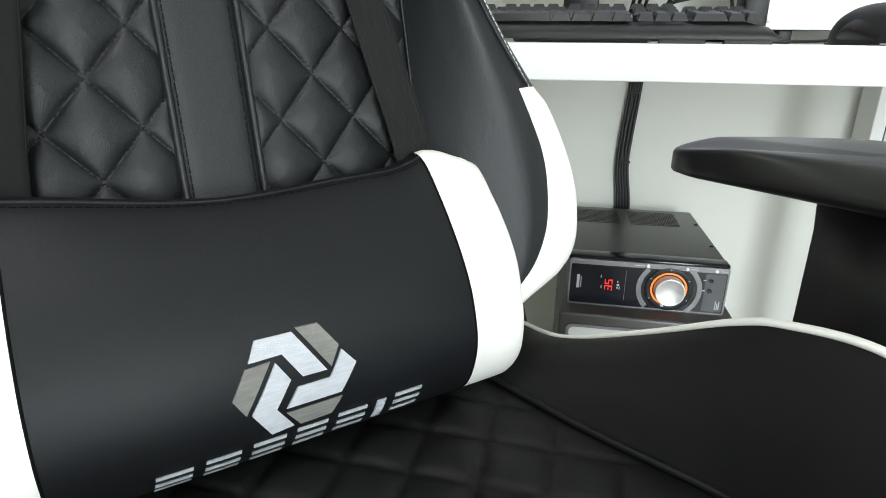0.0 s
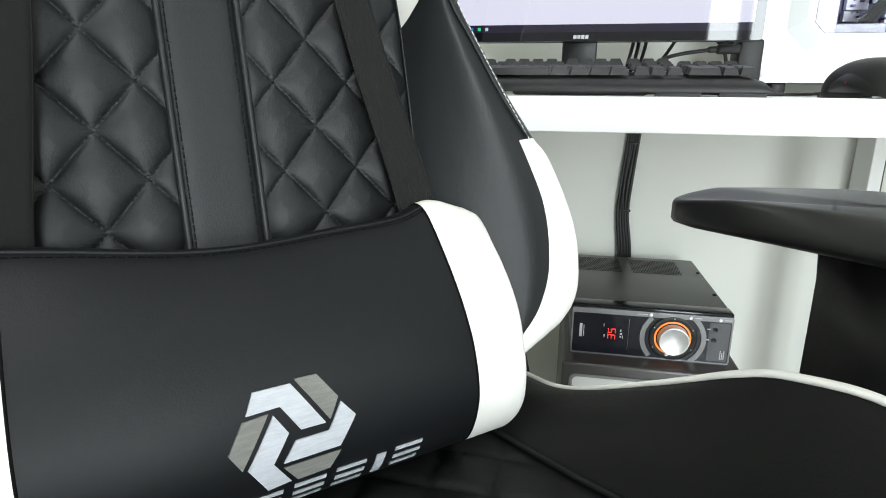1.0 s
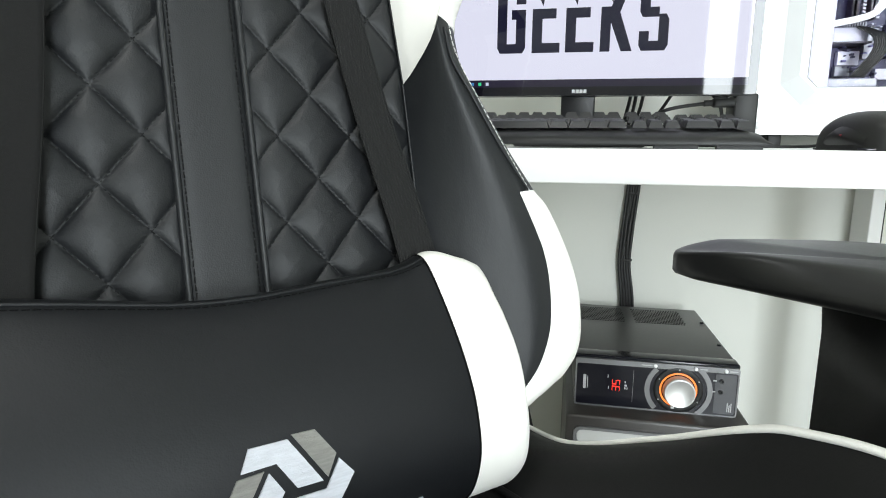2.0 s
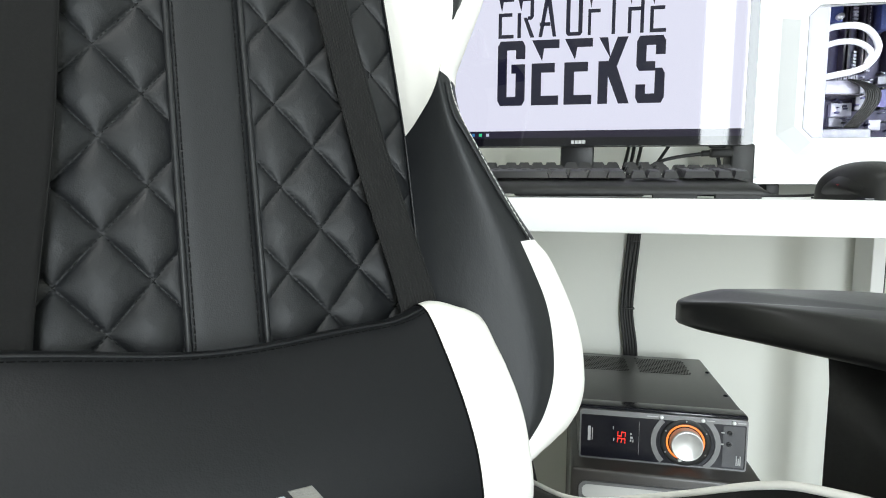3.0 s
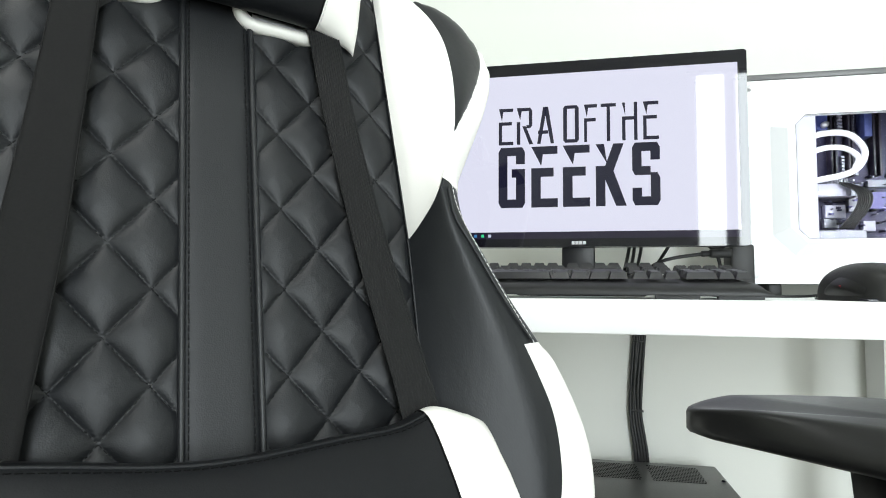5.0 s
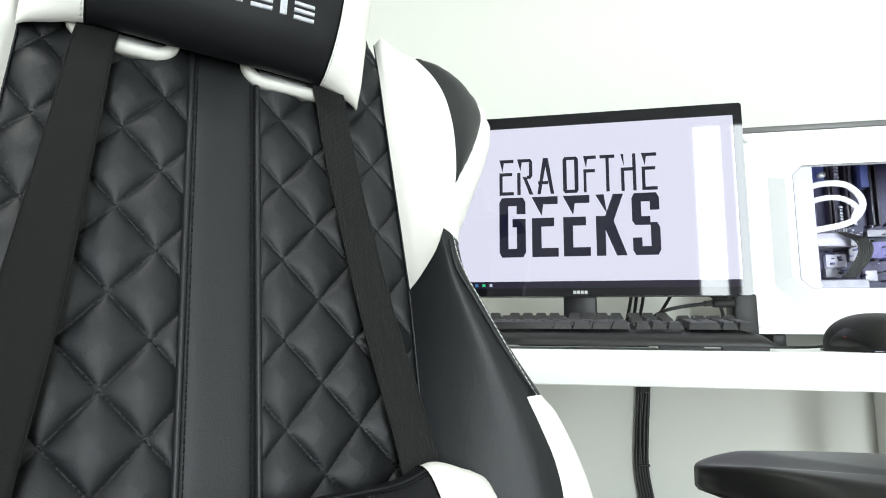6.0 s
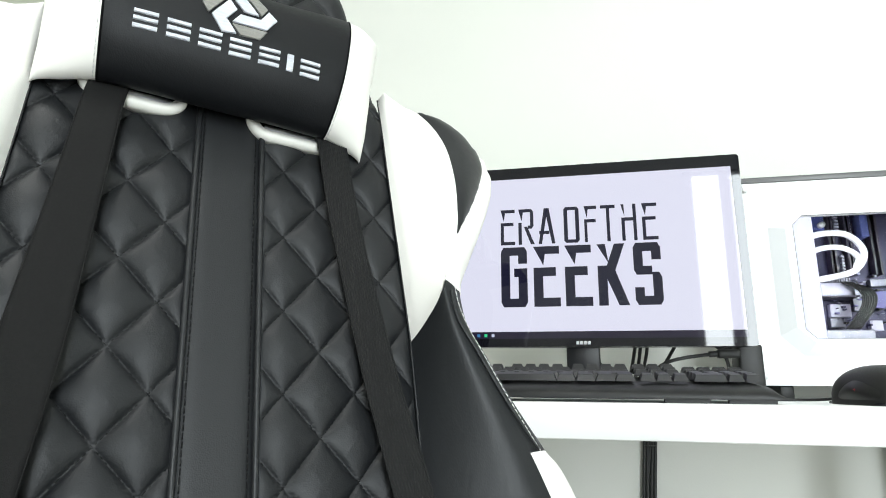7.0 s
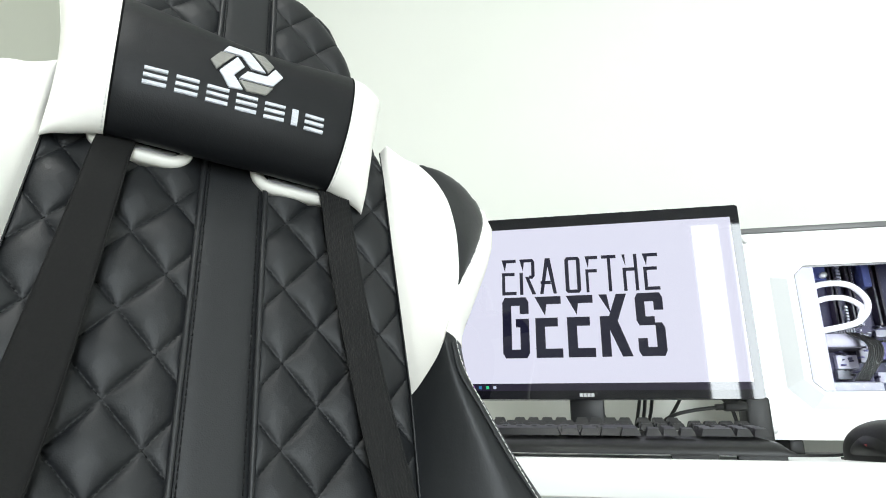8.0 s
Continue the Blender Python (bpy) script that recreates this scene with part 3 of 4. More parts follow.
LUMBAR = [(-0.150, 0.014), (-0.122, 0.016), (-0.107, 0.028), (-0.110, 0.044), (-0.124, 0.057), (-0.155, 0.076), (-0.188, 0.091), (-0.222, 0.098), (-0.255, 0.094), (-0.284, 0.076), (-0.298, 0.048), (-0.292, 0.020), (-0.262, 0.014)]
HEAD = [(0.352, 0.012), (0.376, 0.016), (0.385, 0.030), (0.377, 0.048), (0.356, 0.062), (0.325, 0.071), (0.288, 0.071), (0.260, 0.060), (0.243, 0.042), (0.239, 0.028), (0.244, 0.018), (0.275, 0.014)]
lum_at, lum_line = cushion(LUMBAR, 0.0025, 0.1987, 0.90, lambda a: 0.002 * a ** 4, 0.35, 0.0, tip=0.035,
                          wave=lambda u: -0.011 * math.exp(-((u + 0.02) / 0.085) ** 2) + 0.011 * math.exp(-((u - 0.148) / 0.024) ** 2))
head_at, head_line = cushion(HEAD, -0.005, 0.155, 0.64, lambda a: 0.012 * max(0, (a - 0.60) / 0.40) ** 1.6, 0.26, 0.42, 0.06, 0.045, wave=lambda u: -0.04 * math.exp(-((u - 0.005) / 0.07) ** 2), fan=1.0, hollow=0.04, right=0.905)


def front(at, u, v):
    """Place on the front of a cushion at a given across and up."""
    lo, hi = 5, 50
    best = None
    for k in range(56):
        p = at(u, k)
        if p[2] > 0.03 and (best is None or abs(p[1] - v) < abs(best[1] - v)):
            best = p
    ks = [at(u, k) for k in range(56) if at(u, k)[2] > 0.03]
    for a, b in zip(ks, ks[1:]):
        if (a[1] - v) * (b[1] - v) <= 0 and a[1] != b[1]:
            t = (v - a[1]) / (b[1] - a[1])
            return a[2] + (b[2] - a[2]) * t
    return best[2]


def sewn(outline, at, cu, to, lift=0.0016, step=0.006):
    """A flat embroidered patch lying on a cushion: a fan of short triangles, thick enough to cast an edge."""
    bm = bmesh.new()
    f = bm.faces.new([bm.verts.new((x, y, 0)) for x, y in outline])
    bm.normal_update()
    bmesh.ops.triangulate(bm, faces=[f])
    for _ in range(6):
        long = [e for e in bm.edges if e.calc_length() > step]
        if not long:
            break
        bmesh.ops.subdivide_edges(bm, edges=long, cuts=1)
        bmesh.ops.triangulate(bm, faces=bm.faces[:])
    got = bmesh.ops.extrude_face_region(bm, geom=bm.faces[:])
    top = {g for g in got["geom"] if isinstance(g, bmesh.types.BMVert)}
    for v in bm.verts:
        u, w = v.co.x, front(at, v.co.x - cu, v.co.y)
        v.co = to((u, v.co.y, w + (lift if v in top else -0.001)))
    return bm


def emblem(cx, cy, r, squash, turn):
    """Six bars wound round a hexagon: three long bent ones and three short ones."""
    def pt(rad, deg):
        t = radians(deg + turn)
        return (cx + r * rad * math.cos(t), cy + r * rad * math.sin(t) * squash)
    bright, dull = [], []
    for k in range(3):
        a = 120 * k
        bright.append([pt(0.85, a + 144), pt(1.0, a + 123), pt(0.84, a + 88), pt(0.50, a + 6), pt(0.11, a + 30), pt(0.55, a + 109)][::-1])
        dull.append([pt(0.90, a + 84), pt(1.0, a + 63), pt(0.86, a + 31), pt(0.58, a + 9)][::-1])
    return bright, dull


def letters(x0, x1, yc, h, slant, drop=0.0):
    """Seven blocks of bars where a word is embroidered."""
    widths = [1, 1, 1, 1, 1, 0.32, 1]
    gap = 0.36
    unit = (x1 - x0) / (sum(widths) + gap * 6)
    x, out = x0, []
    for w in widths:
        a, b = x, x + w * unit
        yc += drop * (w * unit + gap * unit) / (x1 - x0)
        if w < 0.5:
            out.append([(a, yc - h / 2), (b, yc - h / 2), (b + slant, yc + h / 2), (a + slant, yc + h / 2)])
        else:
            for lo, hi in ((-0.5, -0.32), (-0.09, 0.09), (0.32, 0.5)):
                out.append([(a + slant * (lo + 0.5), yc + h * lo), (b + slant * (lo + 0.5), yc + h * lo), (b + slant * (hi + 0.5), yc + h * hi), (a + slant * (hi + 0.5), yc + h * hi)])
        x = b + gap * unit
    return out


def build_cushion(name, label, at, cu, seam_l, seam_r, half, logo, word, right=1.0):
    ob = thing(name, CHAIR, label, "cushion")
    part("cover", cushion_sheet(at, seam_l - cu, seam_r - cu, 90, back), PILLOW_BLACK, ob, "smooth black leatherette cover")
    for a, b in ((-half, seam_l - cu), (seam_r - cu, half * right)):
        part("end_panel", cushion_sheet(at, a, b, 26, back), WHITE_LEATHER, ob, "white leatherette end panel")
    for s in (seam_l, seam_r):
        part("seam", tube([at(s - cu, k) for k in range(0, 56)], 0.0009, 100, 6, to=back), THREAD_BLACK, ob)
    bright, dull = logo
    for o in bright:
        part("emblem_patch", sewn(o, at, cu, back), SILVER_THREAD, ob, "silver embroidered emblem bar", smooth=False)
    for o in dull:
        part("emblem_patch", sewn(o, at, cu, back), GREY_THREAD, ob, "grey embroidered emblem bar", smooth=False)
    for o in word:
        part("embroidered_bar", sewn(o, at, cu, back, 0.0014), SILVER_THREAD, ob, smooth=False)
    return ob


lumbar = build_cushion("lumbar_cushion", "black lumbar cushion with white ends strapped to the backrest", lum_at, 0.0025, -0.1335, 0.1388, 0.1987,
                       emblem(0.004, -0.238, 0.0395, 0.93, 0), letters(-0.083, 0.092, -0.2865, 0.0160, 0.002, 0.008))
head = build_cushion("head_cushion", "black head cushion with white ends strapped to the backrest", head_at, -0.005, -0.112, 0.089, 0.155,
                     emblem(-0.0105, 0.3085, 0.031, 0.92, 0), letters(-0.089, 0.060, 0.2770, 0.0135, 0.0, -0.006), 0.905)
line = [lum_at(u, 10) for u in np.linspace(-0.135, 0.1362, 30)]
part("top_piping", tube([(p[0], p[1], p[2] + 0.0005) for p in line], 0.0015, 120, 8, to=back), PILLOW_BLACK, lumbar)


def strap(pts, material, label, ribs):
    """A flat strap along (across, up, out, half width) rows, ribbed lengthwise."""
    ob = thing("cushion_strap", CHAIR, label, "strap", group="cushion straps")
    line = smooth_line([p[:3] for p in pts], 60)
    hw = [interp(i / 59, np.linspace(0, 1, len(pts)), [p[3] for p in pts]) for i in range(60)]
    rows, n = [], ribs * 4 + 1
    for p, h in zip(line, hw):
        row = []
        for k in range(n):
            a = -1 + 2 * k / (n - 1)
            rib = 0.0008 * math.cos(2 * math.pi * k / 4) if ribs > 4 else 0.0
            row.append((p.x + a * h, p.y, p.z + 0.0015 + rib))
        row = [(row[0][0], row[0][1], row[0][2] - 0.002)] + row + [(row[-1][0], row[-1][1], row[-1][2] - 0.002)]
        rows.append(row)
    part("band", grid(rows, back), material, ob)
    for a in (-1, 1):
        part("selvedge", tube([(q.x + a * (w - 0.0004), q.y, q.z + 0.0012) for q, w in zip(line[::6], hw[::6])], 0.0006, 60, 6, to=back), material, ob)
    return ob


strap([(0.080, 0.268, 0.006, 0.0140), (0.087, 0.236, 0.019, 0.0145), (0.098, 0.15, 0.018, 0.0145), (0.120, 0.02, 0.019, 0.0155), (0.140, -0.075, 0.022, 0.0165), (0.146, -0.112, 0.024, 0.017)], ELASTIC, "black ribbed elastic cushion strap over the backrest", 13)
strap([(-0.096, 0.268, 0.006, 0.0140), (-0.101, 0.234, 0.020, 0.015), (-0.108, 0.15, 0.021, 0.0165), (-0.120, 0.02, 0.022, 0.0185), (-0.132, -0.075, 0.024, 0.019), (-0.136, -0.115, 0.026, 0.019)], WEBBING, "flat black webbing cushion strap over the backrest", 2)

line = [Vector(lum_at(u, 10)).lerp(Vector(lum_at(u, 11)), 0.8) for u in np.linspace(-0.134, 0.138, 30)]
part("top_stitching", stitches([(p[0], p[1], p[2] + 0.0004) for p in line], back, 0.0052, 0.0034, 0.00032), THREAD_BLACK, lumbar, kind="stuff")
for u in (-0.1148, 0.0920):
    part("seam_stitching", stitches([head_at(u + 0.005, k) for k in range(6, 50, 2)], back, 0.0050, 0.0034, 0.00035), THREAD_WHITE, head, kind="stuff")

# ---- desk ----
DESK_Y, DESK_Z = 0.715, 0.735
desk = thing("desk", ROOM, "white desk with a thick top standing against the wall", "desk")
part("tabletop", boxed(-0.95, 1.0, DESK_Y, WALL_Y - 0.03, DESK_Z - 0.041, DESK_Z, 0.0015), DESK_WHITE, desk)
# unseen right front leg at 0.536 is placed for its shadow on the wall
for x0, x1, wide in ((-0.93, -0.88, 0.04), (0.536, 0.604, 0.024)):
    part("leg", boxed(x0, x0 + 0.04, DESK_Y + 0.315, DESK_Y + 0.355, 0, DESK_Z - 0.041, 0.002), DESK_WHITE, desk, smooth=False)
    part("leg", boxed(x1, x1 + wide, WALL_Y - 0.08, WALL_Y - 0.005, 0, DESK_Z - 0.041, 0.002), DESK_WHITE, desk, smooth=False)

# ---- monitor ----
MX, MY, MZ0, MZ1 = 0.0255, 0.985, 0.8155, 1.128
MW = 0.2605
monitor = thing("monitor", ROOM, "black flat-screen monitor switched on, standing on the desk", "monitor")
part("housing", boxed(MX - MW, MX + MW, MY + 0.0035, MY + 0.035, MZ0, MZ1, 0.004, 3), BEZEL_BLACK, monitor)
part("back_bulge", boxed(MX - 0.17, MX + 0.17, MY + 0.033, MY + 0.06, MZ0 + 0.05, MZ1 - 0.05, 0.012, 3), BLACK_PLASTIC, monitor)
SX0, SX1, SZ0, SZ1 = MX - MW + 0.0135, MX + MW - 0.0135, MZ0 + 0.0135, MZ1 - 0.0200
flat = lambda x, y, h: Vector((x, MY - h, y))
bm = ring(bmesh.new(), rounded(MX - MW, MX + MW, MZ0, MZ1, 0.005), rounded(SX0, SX1, SZ0, SZ1, 0.0005), flat, 0.0, -0.006)
part("bezel", bm, MON_GLOSS, monitor, "glossy black bezel", smooth=False)


def screen_material(name, colour, strength):
    m, tree, b = base(name, (0.004, 0.004, 0.005), 0.03, spec=0.4)
    b.inputs["Emission Color"].default_value = (*colour, 1)
    b.inputs["Emission Strength"].default_value = strength
    return m


SCREEN = screen_material("lit_screen", (0.80, 0.81, 0.97), 0.86)
SCREEN_INK = screen_material("screen_dark_grey", (0.010, 0.010, 0.030), 0.8)
SCREEN_BAR = screen_material("screen_taskbar", (0.018, 0.014, 0.035), 0.8)
screen = part("screen", boxed(SX0, SX1, MY + 0.001, MY + 0.004, SZ0, SZ1), SCREEN, monitor, "bright screen with a two-line title", smooth=False)
part("taskbar", boxed(SX0, SX1, MY + 0.0004, MY + 0.0009, SZ0, SZ0 + 0.0115), SCREEN_BAR, screen, smooth=False)
for i, (dx, col) in enumerate(((-0.158, (0.25, 0.05, 0.35)), (-0.146, (0.05, 0.2, 0.45)), (-0.134, (0.05, 0.7, 0.3)), (-0.122, (0.6, 0.65, 0.8)))):
    part("taskbar_icon", boxed(dx - 0.0024, dx + 0.0024, MY - 0.0001, MY + 0.0003, SZ0 + 0.003, SZ0 + 0.0078), screen_material("taskbar_icon", col, 0.9), screen, smooth=False)

# title letters: polygons in a unit cell
GLYPH = {
    "G": [[(0, .08), (.1, 0), (.34, 0), (.34, 1), (.1, 1), (0, .92)], [(.34, 1), (.9, 1), (1, .92), (1, .72), (.66, .72), (.66, .86), (.34, .86)], [(.34, 0), (.9, 0), (1, .08), (1, .64), (.5, .64), (.5, .5), (.66, .5), (.66, .14), (.34, .14)]],
    "E": [[(0, 1), (1, 1), (1, .87), (.45, .87), (.38, .68)], [(0, 0), (1, 0), (1, .145), (.36, .145), (.36, .5), (.85, .5), (.85, .645), (0, .645)]],
    "K": [[(0, 1), (.3, 1), (.4, .68)], [(0, 0), (.33, 0), (.33, .645), (0, .645)], [(.33, .42), (.70, 0), (1.06, 0), (.62, .56), (.98, 1), (.62, 1), (.33, .645)]],
    "S": [[(0, .56), (.1, .48), (.9, .48), (1, .56), (1, .64), (1, .92), (.9, 1), (.1, 1), (0, .92)], [(0, .08), (.1, 0), (.9, 0), (1, .08), (1, .44), (.9, .52), (.66, .52), (.66, .14), (.34, .14), (.34, .28), (0, .28)]],
    "e": [[(0, 1), (1, 1), (1, .91), (.32, .91), (.22, .66)], [(0, 0), (1, 0), (1, .09), (.22, .09), (.22, .54), (.9, .54), (.9, .63), (0, .63)]],
    "r": [[(0, 1), (.86, 1), (1, .92), (1, .52), (.86, .44), (.62, .44), (.62, .53), (.78, .53), (.78, .91), (.32, .91), (.22, .66)], [(0, 0), (.22, 0), (.22, .62), (0, .62)], [(.36, .5), (.58, .5), (1.05, 0), (.80, 0)]],
    "a": [[(0, 0), (.2, 0), (.52, .82), (.56, 1), (.36, 1)], [(.80, 0), (1.0, 0), (.66, 1), (.5, 1), (.46, .86)], [(.05, .27), (.66, .27), (.66, .36), (.05, .36)]],
    "o": [[(0, .07), (.13, 0), (.25, 0), (.25, 1), (.13, 1), (0, .93)], [(.75, 0), (.87, 0), (1, .07), (1, .93), (.87, 1), (.75, 1)], [(.25, 0), (.75, 0), (.75, .09), (.25, .09)], [(.25, .91), (.75, .91), (.75, 1), (.25, 1)]],
    "f": [[(0, 1), (1, 1), (1, .91), (.32, .91), (.22, .66)], [(0, 0), (.22, 0), (.22, .54), (.9, .54), (.9, .63), (0, .63)]],
    "t": [[(0, .91), (1, .91), (1, 1), (0, 1)], [(.39, 0), (.61, 0), (.61, .91), (.39, .91)]],
    "h": [[(0, 1), (.2, 1), (.22, .66)], [(0, 0), (.22, 0), (.22, .54), (.78, .54), (.78, 0), (1, 0), (1, 1), (.78, 1), (.78, .63), (0, .63)]],
}
GLYPH["S"][0] = [(0, .56), (.1, .48), (.66, .48), (.66, .62), (.34, .62), (.34, .86), (.66, .86), (.66, .72), (1, .72), (1, .92), (.9, 1), (.1, 1), (0, .92)]


def glyph(letter, x0, x1, z0, z1):
    bm = bmesh.new()
    for poly in GLYPH[letter]:
        f = bm.faces.new([bm.verts.new((x0 + (x1 - x0) * x, MY + 0.0006, z0 + (z1 - z0) * y)) for x, y in poly])
    bm.normal_update()
    bmesh.ops.triangulate(bm, faces=bm.faces[:])
    got = bmesh.ops.extrude_face_region(bm, geom=bm.faces[:])
    for g in got["geom"]:
        if isinstance(g, bmesh.types.BMVert):
            g.co.y -= 0.0003
    part("title_letter", bm, SCREEN_INK, screen, smooth=False)


for ch, x0, x1 in (("G", -.1070, -.0625), ("E", -.0520, -.0085), ("E", .0000, .0435), ("K", .0530, .0985), ("S", .1105, .1535)):
    glyph(ch, x0, x1, 0.8815, 0.9845)
for ch, x0, x1 in (("e", -.1065, -.0820), ("r", -.0760, -.0500), ("a", -.0420, -.0140), ("o", .0010, .0265), ("f", .0350, .0560), ("t", .0620, .0860), ("h", .0955, .1195), ("e", .1285, .1525)):
    glyph(ch, x0, x1, 0.9890, 1.0520)
for k in range(4):
    part("badge_bar", boxed(0.0135 + k * 0.006, 0.0183 + k * 0.006, MY - 0.0008, MY + 0.001, 0.8190, 0.8245), PALE_INK, monitor, "pale maker's badge", smooth=False)
part("neck", boxed(MX - 0.028, MX + 0.027, MY + 0.04, MY + 0.058, DESK_Z + 0.008, MZ0 + 0.12, 0.003), BEZEL_BLACK, monitor)
part("foot", boxed(MX - 0.10, MX + 0.10, MY - 0.04, MY + 0.14, DESK_Z, DESK_Z + 0.010, 0.004), BEZEL_BLACK, monitor)

# ---- keyboard ----
KX1, KY0 = 0.2380, 0.735
KX0 = KX1 - 0.455
keyboard = thing("keyboard", ROOM @ pose(0, 0, 0.0025), "black mechanical keyboard lying on the desk", "keyboard")
prof = [(0.0, 0.0), (-0.001, 0.004), (0.004, 0.0095), (0.020, 0.0150), (0.030, 0.0165), (0.155, 0.0275), (0.157, 0.026), (0.157, 0.012), (0.150, 0.008)]
bm = bmesh.new()
rows = []
for x, k in ((KX0, 0.72), (KX0 + 0.006, 0.88), (KX0 + 0.014, 1.0), (KX1 - 0.022, 1.0), (KX1 - 0.012, 0.88), (KX1 - 0.003, 0.42), (KX1, 0.12)):
    rows.append([(x, KY0 + y, DESK_Z + 0.002 + z * k) for y, z in prof])
grid(rows, Vector, bm)
part("case", bm, BLACK_PLASTIC, keyboard)
part("case_plate", boxed(KX0 + 0.01, KX1 - 0.018, KY0 + 0.026, KY0 + 0.150, DESK_Z + 0.010, DESK_Z + 0.0175, 0.001), AMP_METAL, keyboard, smooth=False)
for x in (KX0 + 0.06, KX1 - 0.09):
    part("flip_foot", boxed(x, x + 0.02, KY0 + 0.135, KY0 + 0.142, DESK_Z - 0.0025, DESK_Z + 0.014, 0.001), BLACK_PLASTIC, keyboard, smooth=False)
for x in (KX0 + 0.05, KX1 - 0.13, KX1 - 0.06):
    part("rubber_foot", boxed(x, x + 0.05, KY0 + 0.006, KY0 + 0.014, DESK_Z - 0.0025, DESK_Z + 0.0035), BLACK_PLASTIC, keyboard, smooth=False)
PITCH = 0.01905
key_meshes = {}


def key(x, row, w=1.0):
    """One keycap; x in key widths from the left of the block."""
    if w not in key_meshes:
        bm = bmesh.new()
        hw, hd = w * PITCH / 2 - 0.0006, PITCH / 2 - 0.0006
        lv = [(1.0, 0.0, 0.0), (0.88, 0.0032, 0.0008), (0.72, 0.0072, 0.0016), (0.66, 0.0078, 0.0016)]
        rings = []
        for k, z, sh in lv:
            inset = (1 - k) * hd
            rings.append([bm.verts.new((sx * (hw - inset * 1.05), sy * (hd - inset) + sh, z + (0.0009 if sy > 0 and k < 1 else 0))) for sx, sy in ((-1, -1), (1, -1), (1, 1), (-1, 1))])
        for a, b in zip(rings, rings[1:]):
            for i in range(4):
                bm.faces.new((a[i], a[(i + 1) % 4], b[(i + 1) % 4], b[i]))
        bm.faces.new(rings[-1])
        me = bpy.data.meshes.new("keycap")
        bm.to_mesh(me)
        bm.free()
        me.materials.append(KEY_PLASTIC)
        key_meshes[w] = me
    ob = new("keycap", key_meshes[w])
    ob.parent = keyboard
    y = KY0 + 0.0395 + row * PITCH + (0.004 if row == 5 else 0)
    tilt = (0.13, 0.10, 0.04, -0.04, -0.12, -0.17)[row]
    z = DESK_Z + 0.0165 + (y - KY0) * 0.135 + (0.0015, 0.0008, 0.0, 0.0004, 0.0016, 0.0030)[row]
    ob.matrix_basis = pose(KX0 + 0.011 + (x + w / 2) * PITCH, y, z, math.degrees(tilt), 0, 0)


ROWS = [[1.25, 1.25, 1.25, 6.25, 1.25, 1.25, 1.25, 1.25], [2.25] + [1] * 10 + [2.75], [1.75] + [1] * 11 + [2.25], [1.5] + [1] * 12 + [1.5], [1] * 13 + [2]]
for r, widths in enumerate(ROWS):
    x = 0
    for w in widths:
        key(x, r, w)
        x += w
for x in (0, 2, 3, 4, 5, 6.5, 7.5, 8.5, 9.5, 11, 12, 13, 14):
    key(x, 5)
for x in (15.25, 16.25, 17.25):
    key(x, 0)
    key(x, 3)
    key(x, 4)
    key(x, 5)
key(16.25, 1)
NP = 18.5
key(NP, 0, 2)
key(NP + 2, 0)
key(NP + 3, 0)
for r in (1, 2, 3, 4):
    for c in range(4):
        key(NP + c, r)

# ---- mouse ----
mouse = thing("mouse", ROOM @ pose(0.347, 0.775, DESK_Z, 0, 0, 6), "black gaming mouse lying on the desk", "mouse")


def mouse_shell(x0, x1, grow, lo=0.0):
    rows = []
    for i in range(33):
        t = -1 + 2 * i / 32
        y = 0.062 * t
        wide = 0.034 * (1 - abs(t) ** 3.2) ** 0.5 * (1 + 0.10 * t) + 0.002
        high = 0.0405 * (1 - abs((t + 0.12) / 1.14) ** 2.2) ** 0.62 + 0.004 if abs((t + 0.12) / 1.14) < 1 else 0.004
        row = []
        for k in range(25):
            a = math.pi * k / 24
            if x0 <= k <= x1:
                row.append((-(wide + grow) * math.copysign(abs(math.cos(a)) ** 0.7, math.cos(a)), y, lo + (high + grow) * math.sin(a) ** 0.62))
        rows.append(row)
    return grid(rows, Vector)


part("shell", mouse_shell(0, 24, 0.0), BLACK_PLASTIC, mouse)
bm = bmesh.new()
rows = []
for i in range(17):
    t = -0.75 + 1.15 * i / 16
    rows.append([(-0.0355 * (1 - abs(t) ** 3.2) ** 0.5 * (1 - 0.10 * h * h) - 0.001 - 0.0035 * math.sin(math.pi * h) * math.sin(math.pi * i / 16), 0.062 * t, 0.006 + 0.021 * h * math.sin(math.pi * (i + 3) / 22)) for h in np.linspace(0, 1, 9)])
part("side_grip", grid(rows, Vector), ARM_SOFT, mouse)
part("scroll_wheel", boxed(-0.0035, 0.0035, 0.028, 0.046, 0.026, 0.037, 0.002), AMP_TRIM, mouse)
part("sole", boxed(-0.03, 0.03, -0.055, 0.055, 0.0, 0.003, 0.001), GLOSS_BLACK, mouse)
part("dpi_mark", boxed(-0.003, 0.003, -0.006, 0.004, 0.0405, 0.0425, 0.0006), PALE_INK, mouse)
part("side_light", boxed(-0.0385, -0.0365, -0.020, -0.014, 0.013, 0.018, 0.0006), glow("dim_red_light", (0.5, 0.01, 0.02), 0.35), mouse)
part("lead", tube([(0.0, 0.062, 0.008), (-0.03, 0.075, 0.004), (-0.09, 0.07, 0.0035), (-0.14, 0.09, 0.004), (-0.2, 0.2, 0.004)], 0.0019, 50), CABLE_BLACK, mouse)

